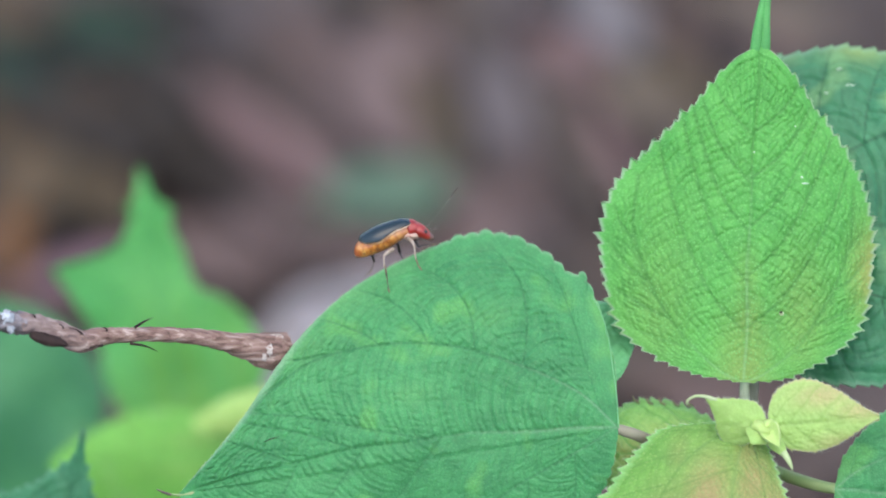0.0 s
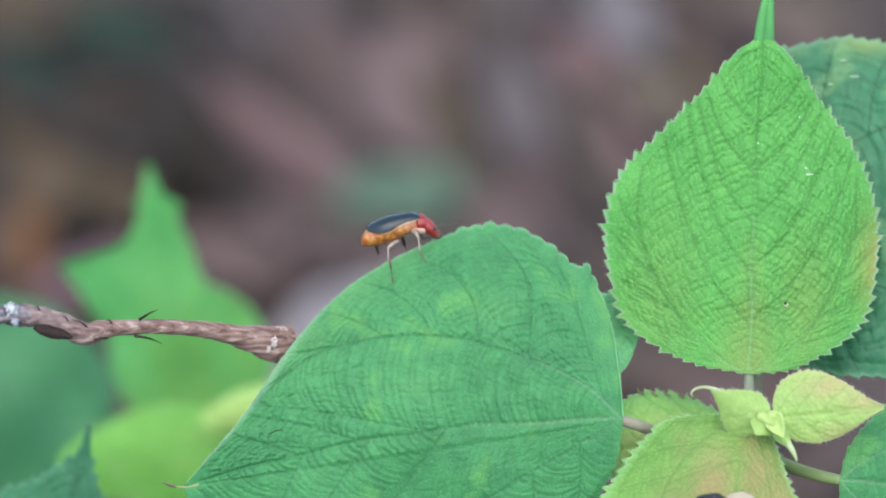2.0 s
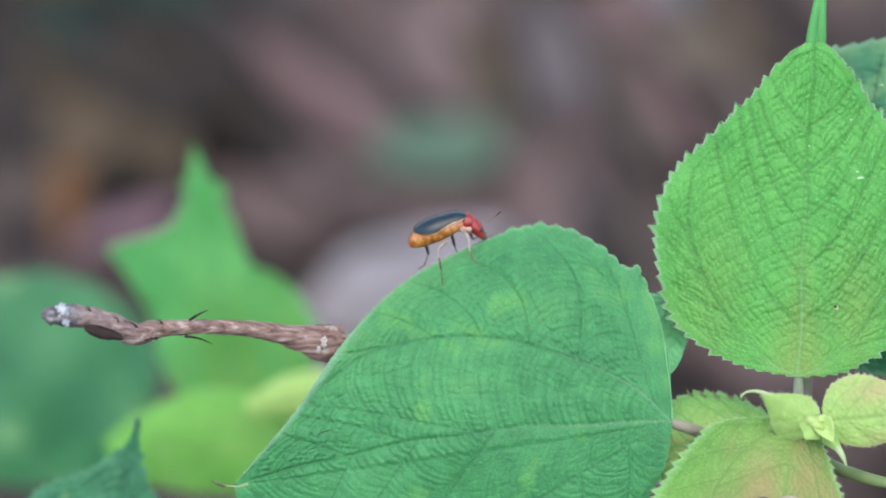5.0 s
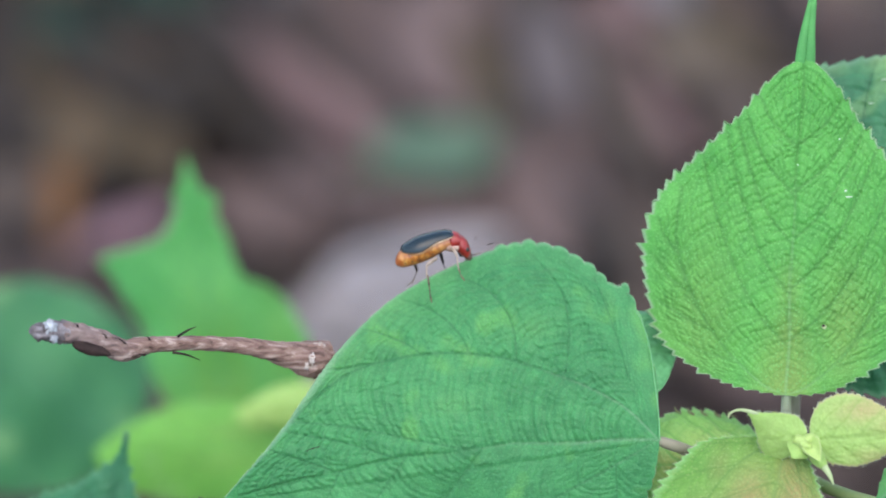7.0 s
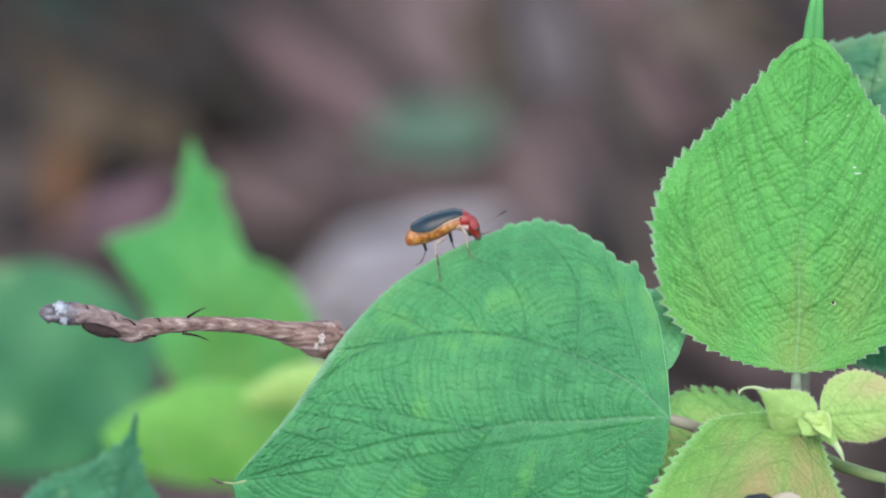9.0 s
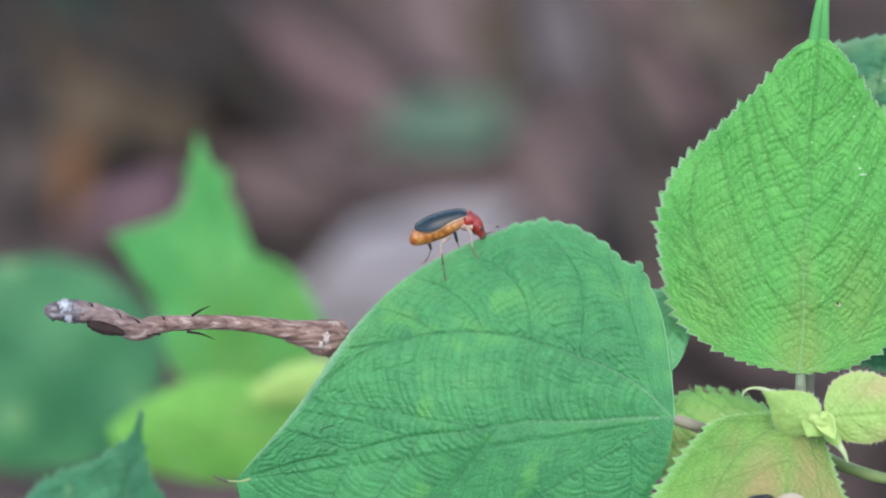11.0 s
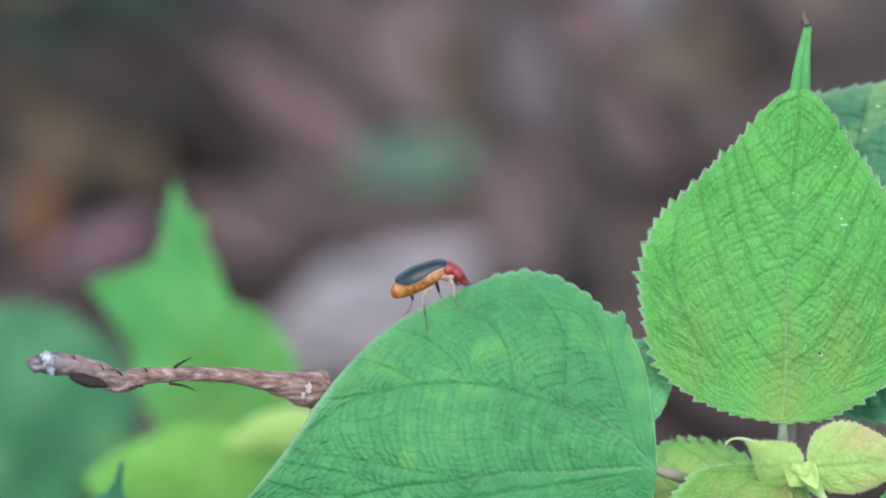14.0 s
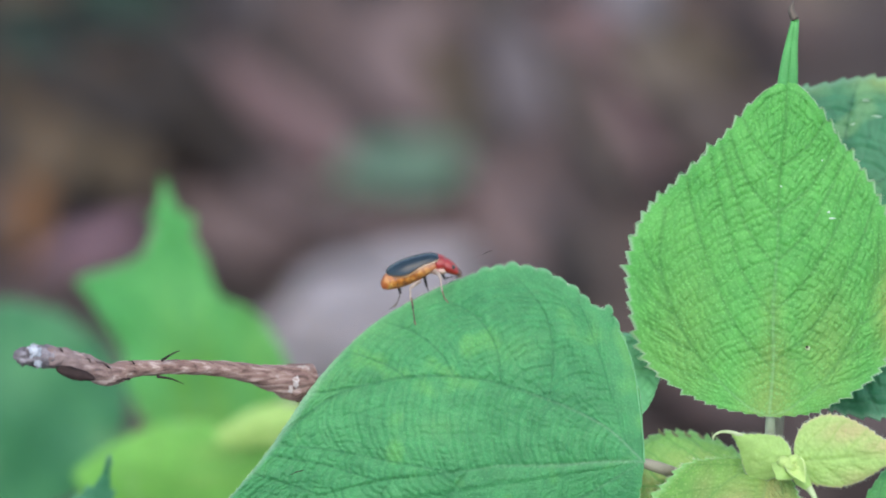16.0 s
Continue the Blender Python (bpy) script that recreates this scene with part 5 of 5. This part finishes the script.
def loft(name, stations, material, parent, label="", lo=0.0, hi=360.0, sides=24, count=40, taper=False):
    """A shell along x: stations of (x, z, half-width, half-height); lo, hi: degrees round it, from straight up."""
    c = curve_through(stations, count)
    vs, fs = [], []
    full = hi - lo >= 360
    n = sides if full else sides + 1
    for i, (x, z, w, h) in enumerate(c):
        e = case_reach(i / (count - 1), x) if taper else 1.0
        for k in range(n):
            a = radians(lo + (hi - lo) * e * k / sides)
            vs.append((x / 1000, max(w, 0.01) * math.sin(a) / 1000, (z + max(h, 0.01) * math.cos(a)) / 1000))
    for i in range(count - 1):
        for k in range(n if full else n - 1):
            j = (k + 1) % n
            fs.append((i * n + k, (i + 1) * n + k, (i + 1) * n + j, i * n + j))
    ob = mesh_object(name, vs, fs, material, parent, label)
    if not full:
        mod = ob.modifiers.new("thickness", "SOLIDIFY")
        mod.thickness, mod.offset = 0.00008, 0
    return ob


body = loft("body", [(-4.25, -0.35, 0.05, 0.05), (-4.1, -0.28, 0.42, 0.45), (-3.5, -0.06, 0.98, 0.92), (-2.4, 0.14, 1.30, 1.18), (-0.8, 0.34, 1.42, 1.24), (0.5, 0.46, 1.36, 1.08), (1.6, 0.58, 1.1, 0.85), (2.6, 0.55, 0.85, 0.65)],
            ABDOMEN, beetle, "plump orange abdomen with darker segment marks")
CASE = [(2.74, 0.86, 0.55, 0.36), (2.56, 0.78, 1.10, 0.80), (1.67, 0.64, 1.50, 1.26), (0.1, 0.56, 1.62, 1.42), (-1.36, 0.52, 1.58, 1.38), (-2.51, 0.56, 1.25, 1.05), (-3.08, 0.66, 0.82, 0.72), (-3.34, 0.74, 0.3, 0.3)]
for lo, hi in ((0, 91), (0, -91)):
    loft("wing_case", CASE, ELYTRON, body, "steel-black rounded wing case", lo, hi, sides=16, count=44, taper=True)
edge_line = curve_through(CASE, 40)
for side_y in (1, -1):
    tube("case_edge", [(x, side_y * w * math.sin(radians(91 * case_reach(i / 39, x))), z + h * math.cos(radians(91 * case_reach(i / 39, x))), 0.085) for i, (x, z, w, h) in list(enumerate(edge_line))[2:-2:2]],
         BLACK, body, "thin black line along the lower edge of the wing case", sides=6, count=40)
RIM = [(x, z - 0.03, w * 0.965, h * 0.965) for x, z, w, h in CASE]
for lo, hi in ((0, 102), (0, -102)):
    loft("pale_rim", RIM, PALE_RIM, body, "pale membrane under the wing case", lo, hi, sides=16, count=40, taper=True)
for k in range(5):
    x = -3.2 + k * 0.80
    for sy in (-1, 1):
        ellipsoid("segment_mark", (x, sy * (0.93, 1.10, 1.16, 1.18, 1.15)[k], (-0.45, -0.40, -0.34, -0.26, -0.16)[k]), (0.13, 0.07, 0.07), AMBER_LEG, body, "dark mark on a segment's side")
loft("thorax", [(2.15, 0.52, 0.95, 0.92), (2.35, 0.56, 1.10, 1.00), (2.75, 0.52, 1.08, 0.98), (3.15, 0.41, 0.98, 0.90), (3.45, 0.22, 0.80, 0.70), (3.58, 0.15, 0.4, 0.4)], RED, body, "glossy red thorax", count=24)
ellipsoid("chest", (2.35, 0, -0.12), (1.20, 0.99, 0.64), CHEST, body, "pale pinkish chest", turn=Matrix.Rotation(0.25, 3, "Y"))
NECK = (3.2, 0.20)
head = loft("head", [(1.24 * (x - NECK[0]), 1.24 * (z - NECK[1]), 1.2 * w, 1.2 * h) for x, z, w, h in ((2.90, 0.26, 0.3, 0.3), (3.02, 0.22, 0.74, 0.70), (3.28, 0.12, 0.82, 0.78), (3.66, -0.12, 0.78, 0.75), (3.99, -0.41, 0.62, 0.61), (4.22, -0.66, 0.40, 0.40), (4.30, -0.75, 0.1, 0.1))],
            RED, beetle, "glossy red head", count=28)
ellipsoid("face", (1.06, 0, -1.04), (0.64, 0.60, 0.46), FACE, head, "dark muzzle", turn=Matrix.Rotation(0.9, 3, "Y"))
for sy in (-1, 1):
    ellipsoid("eye", (0.76, sy * 0.72, -0.37), (0.27, 0.20, 0.29), BLACK, head, "round black eye")
feelers = []
for sy in (-1, 1):
    va, fa = tube_data([(0, 0, 0, 0.024), (1.4, 0, 0.05, 0.009), (3.2, 0, 0.0, 0.008), (5.2, 0, 0, 0.016)], sides=7, count=20)
    vb, fb = tube_data([(5.1, 0, 0, 0.03), (5.5, 0, 0.03, 0.075), (6.2, 0, 0.05, 0.075), (6.7, 0, 0.0, 0.03)], sides=7, count=12)
    f = mesh_object("antenna", va + vb, fa + [tuple(len(va) + i for i in q) for q in fb], ANTENNA, head, "thin antenna with a dark end")
    f.data.materials.append(CLUB)
    for q in f.data.polygons[len(fa):]:
        q.material_index = 1
    feelers.append(f)


def leg(thigh, shin, foot, thigh_material, shin_material):
    """Thigh, shin and foot from points of (place, radius)."""
    t = tube("leg", rel(*thigh), thigh_material, beetle, "jointed leg with a pale thigh" if thigh_material is PALE_LEG else "dark jointed leg", sides=10, count=14)
    tube("shin", rel(*shin), shin_material, t, sides=8, count=12)
    tube("foot", rel(*foot), AMBER_LEG, t, "brown foot", sides=8, count=10)


leg([((-5.45, 3.80, 0.00), 0.20), ((-6.00, 3.20, -0.31), 0.24), ((-6.49, 2.80, -0.74), 0.16)], [((-6.49, 2.80, -0.68), 0.11), ((-6.48, 2.60, -1.30), 0.10), ((-6.48, 2.60, -2.04), 0.09)],
    [((-6.36, 2.60, -1.79), 0.10), ((-6.23, 2.60, -2.65), 0.12), ((-6.17, 2.60, -3.15), 0.07), ((-6.05, 2.70, -4.01), 0.06), ((-5.99, 2.80, -4.45), 0.11), ((-5.87, 2.80, -4.82), 0.05)], PALE_LEG, PALE_LEG)
leg([((-3.84, 3.60, 1.18), 0.20), ((-3.40, 3.10, 0.80), 0.19), ((-3.15, 2.90, 0.31), 0.13)], [((-3.15, 2.90, 0.37), 0.10), ((-3.09, 2.80, -0.43), 0.09), ((-2.96, 2.80, -1.17), 0.08)],
    [((-2.96, 2.80, -1.05), 0.09), ((-2.72, 2.80, -1.79), 0.07), ((-2.53, 2.80, -2.04), 0.09), ((-2.29, 2.80, -2.41), 0.04)], PALE_LEG, PALE_LEG)
leg([((-7.95, 5.00, -0.19), 0.18), ((-7.77, 5.20, -0.81), 0.18), ((-7.59, 5.40, -1.43), 0.14)], [((-7.59, 5.40, -1.37), 0.06), ((-7.77, 5.00, -1.93), 0.04), ((-8.01, 4.60, -2.42), 0.03)],
    [((-8.01, 4.60, -2.42), 0.04), ((-8.31, 4.40, -2.79), 0.05), ((-8.75, 4.40, -3.04), 0.03)], BLACK, AMBER_LEG)
leg([((-7.92, 6.20, -0.06), 0.15), ((-7.80, 6.80, -0.69), 0.14), ((-7.63, 7.20, -1.31), 0.10)], [((-7.63, 7.20, -1.25), 0.06), ((-7.75, 7.00, -1.81), 0.05), ((-7.92, 6.60, -2.31), 0.04)],
    [((-7.92, 6.60, -2.31), 0.04), ((-8.05, 6.40, -2.68), 0.05), ((-8.23, 6.20, -2.93), 0.03)], BLACK, BLACK)
leg([((-5.04, 5.40, 0.68), 0.18), ((-4.86, 5.80, 0.00), 0.18), ((-4.73, 6.00, -0.56), 0.13)], [((-4.73, 6.00, -0.50), 0.08), ((-4.61, 5.80, -0.87), 0.07), ((-4.48, 5.40, -1.12), 0.06)],
    [((-4.48, 5.40, -1.12), 0.06), ((-4.29, 5.20, -1.31), 0.06), ((-4.10, 5.00, -1.43), 0.03)], BLACK, BLACK)
leg([((-3.17, 5.20, 1.43), 0.18), ((-2.92, 5.00, 0.68), 0.17), ((-2.67, 5.00, 0.19), 0.12)], [((-2.67, 5.00, 0.25), 0.07), ((-2.11, 4.80, 0.43), 0.06), ((-1.49, 4.60, 0.43), 0.05)],
    [((-1.49, 4.60, 0.43), 0.07), ((-1.06, 4.60, 0.50), 0.07), ((-0.56, 4.60, 0.68), 0.03)], BLACK, BLACK)

# the body on its still feet: seconds; mm along and up; degrees of pitch
BODY = [
    (0, 0.00, 0.06, 17.8), (0.5, 0.07, 0.13, 15.7), (1, 0.06, 0.05, 13.6), (1.5, 0.31, 0.03, 11.3), (2, 0.40, 0.06, 11.4), (2.5, 0.37, 0.16, 12.3), (3, 0.34, 0.21, 11.1), (3.5, 0.15, 0.21, 11.1), (4, 0.12, 0.23, 12.2), (6.5, -0.07, -0.13, 16.0), (7, -0.10, -0.11, 15.3), (7.5, -0.02, -0.12, 15.4), (8, 0.02, -0.14, 15.0), (8.5, 0.06, -0.10, 14.5), (9, -0.01, -0.08, 14.5), (11.5, -0.12, -0.17, 14.8), (12, -0.18, -0.18, 15.0), (12.5, -0.23, -0.16, 15.2), (13, -0.28, -0.17, 17.6), (13.5, -0.26, -0.19, 18.1), (14, -0.23, -0.21, 17.8), (14.5, -0.12, -0.19, 15.4), (15, 0.12, -0.13, 14.7), (15.5, 0.20, -0.10, 14.4), (16, 0.12, -0.14, 14.6),
]
# seconds; degrees up from the level, and turned aside from the plane of the walk
NEAR_FEELER = [
    (0, 52, 25), (0.2, 17, 43), (0.5, 14, 37), (0.7, 64, 44), (1, 46, 75), (1.5, 24, 65), (2, 11, 59), (2.2, 61, 32), (2.5, 46, 71), (3, 33, 11), (3.5, 22, 25), (3.8, 49, 66), (4, 44, 24), (4.2, 32, 50), (6.3, 42, 70), (6.5, 14, 79), (7, 13, 63), (7.5, 3, 67), (8, 0, 81), (8.5, 25, 34), (9, 31, 54), (9.2, 32, 27), (11.3, 4, 74), (11.5, 18, 41), (12, 17, 75), (12.5, 39, 47), (13, 14, 72), (13.5, 14, 27), (14, 11, 37), (14.5, 26, 70), (15, 22, 41), (15.2, 58, 8), (15.5, 8, 74), (15.8, -47, 66), (16, 23, 45),
]
FAR_FEELER = [(0.0, 10, 78), (2.0, 20, 80), (4.0, 25, 80), (6.5, 45, 80), (7.0, 44, 77), (8.5, 30, 80), (11.5, 20, 80), (12.5, 48, 78), (13.5, 30, 76), (14.0, 58, 76), (15.0, 20, 80), (16.0, 15, 78)]


# seconds; degrees by which the head bends down
NOD = [(0.0, 5), (1.5, 10), (3.0, 13), (4.2, 17), (6.3, 34), (7.5, 38), (9.2, 38), (11.3, 36), (12.5, 34), (13.5, 28), (14.0, 24), (14.5, 16), (15.0, 8), (16.0, 2)]


def at_time(rows, t, k):
    return float(np.interp(t, [r[0] for r in rows], [r[k] for r in rows]))


def body_pose(t):
    return pose(at_time(BODY, t, 1) / 1000, 0, at_time(BODY, t, 2) / 1000, 10, -at_time(BODY, t, 3), 0)


def head_pose(t):
    nod = at_time(NOD, t, 1)
    return body_pose(t) @ pose((NECK[0] + 0.002 * nod) / 1000, 0, (NECK[1] - 0.008 * nod) / 1000, 0, 0.82 * nod, 0)


def motions():
    """The beetle breathes on its still feet, bends its head and feels about."""
    walk(body, [(r[0], body_pose(r[0])) for r in BODY])
    walk(head, [(t, head_pose(t)) for t in sorted({r[0] for r in BODY + NOD})])
    for f, rows, side in ((feelers[0], NEAR_FEELER, -1), (feelers[1], FAR_FEELER, 1)):
        keys = []
        for t, up, aside in rows:
            u, v = radians(up), radians(aside)
            d = head_pose(t).to_3x3().inverted() @ Vector((math.cos(v) * math.cos(u), side * math.sin(v), math.cos(v) * math.sin(u)))
            keys.append((t, pose(0.00075, side * 0.0003, -0.0003, 0, -math.degrees(math.asin(d.z)), math.degrees(math.atan2(d.y, d.x)))))
        walk(f, keys)


motions()
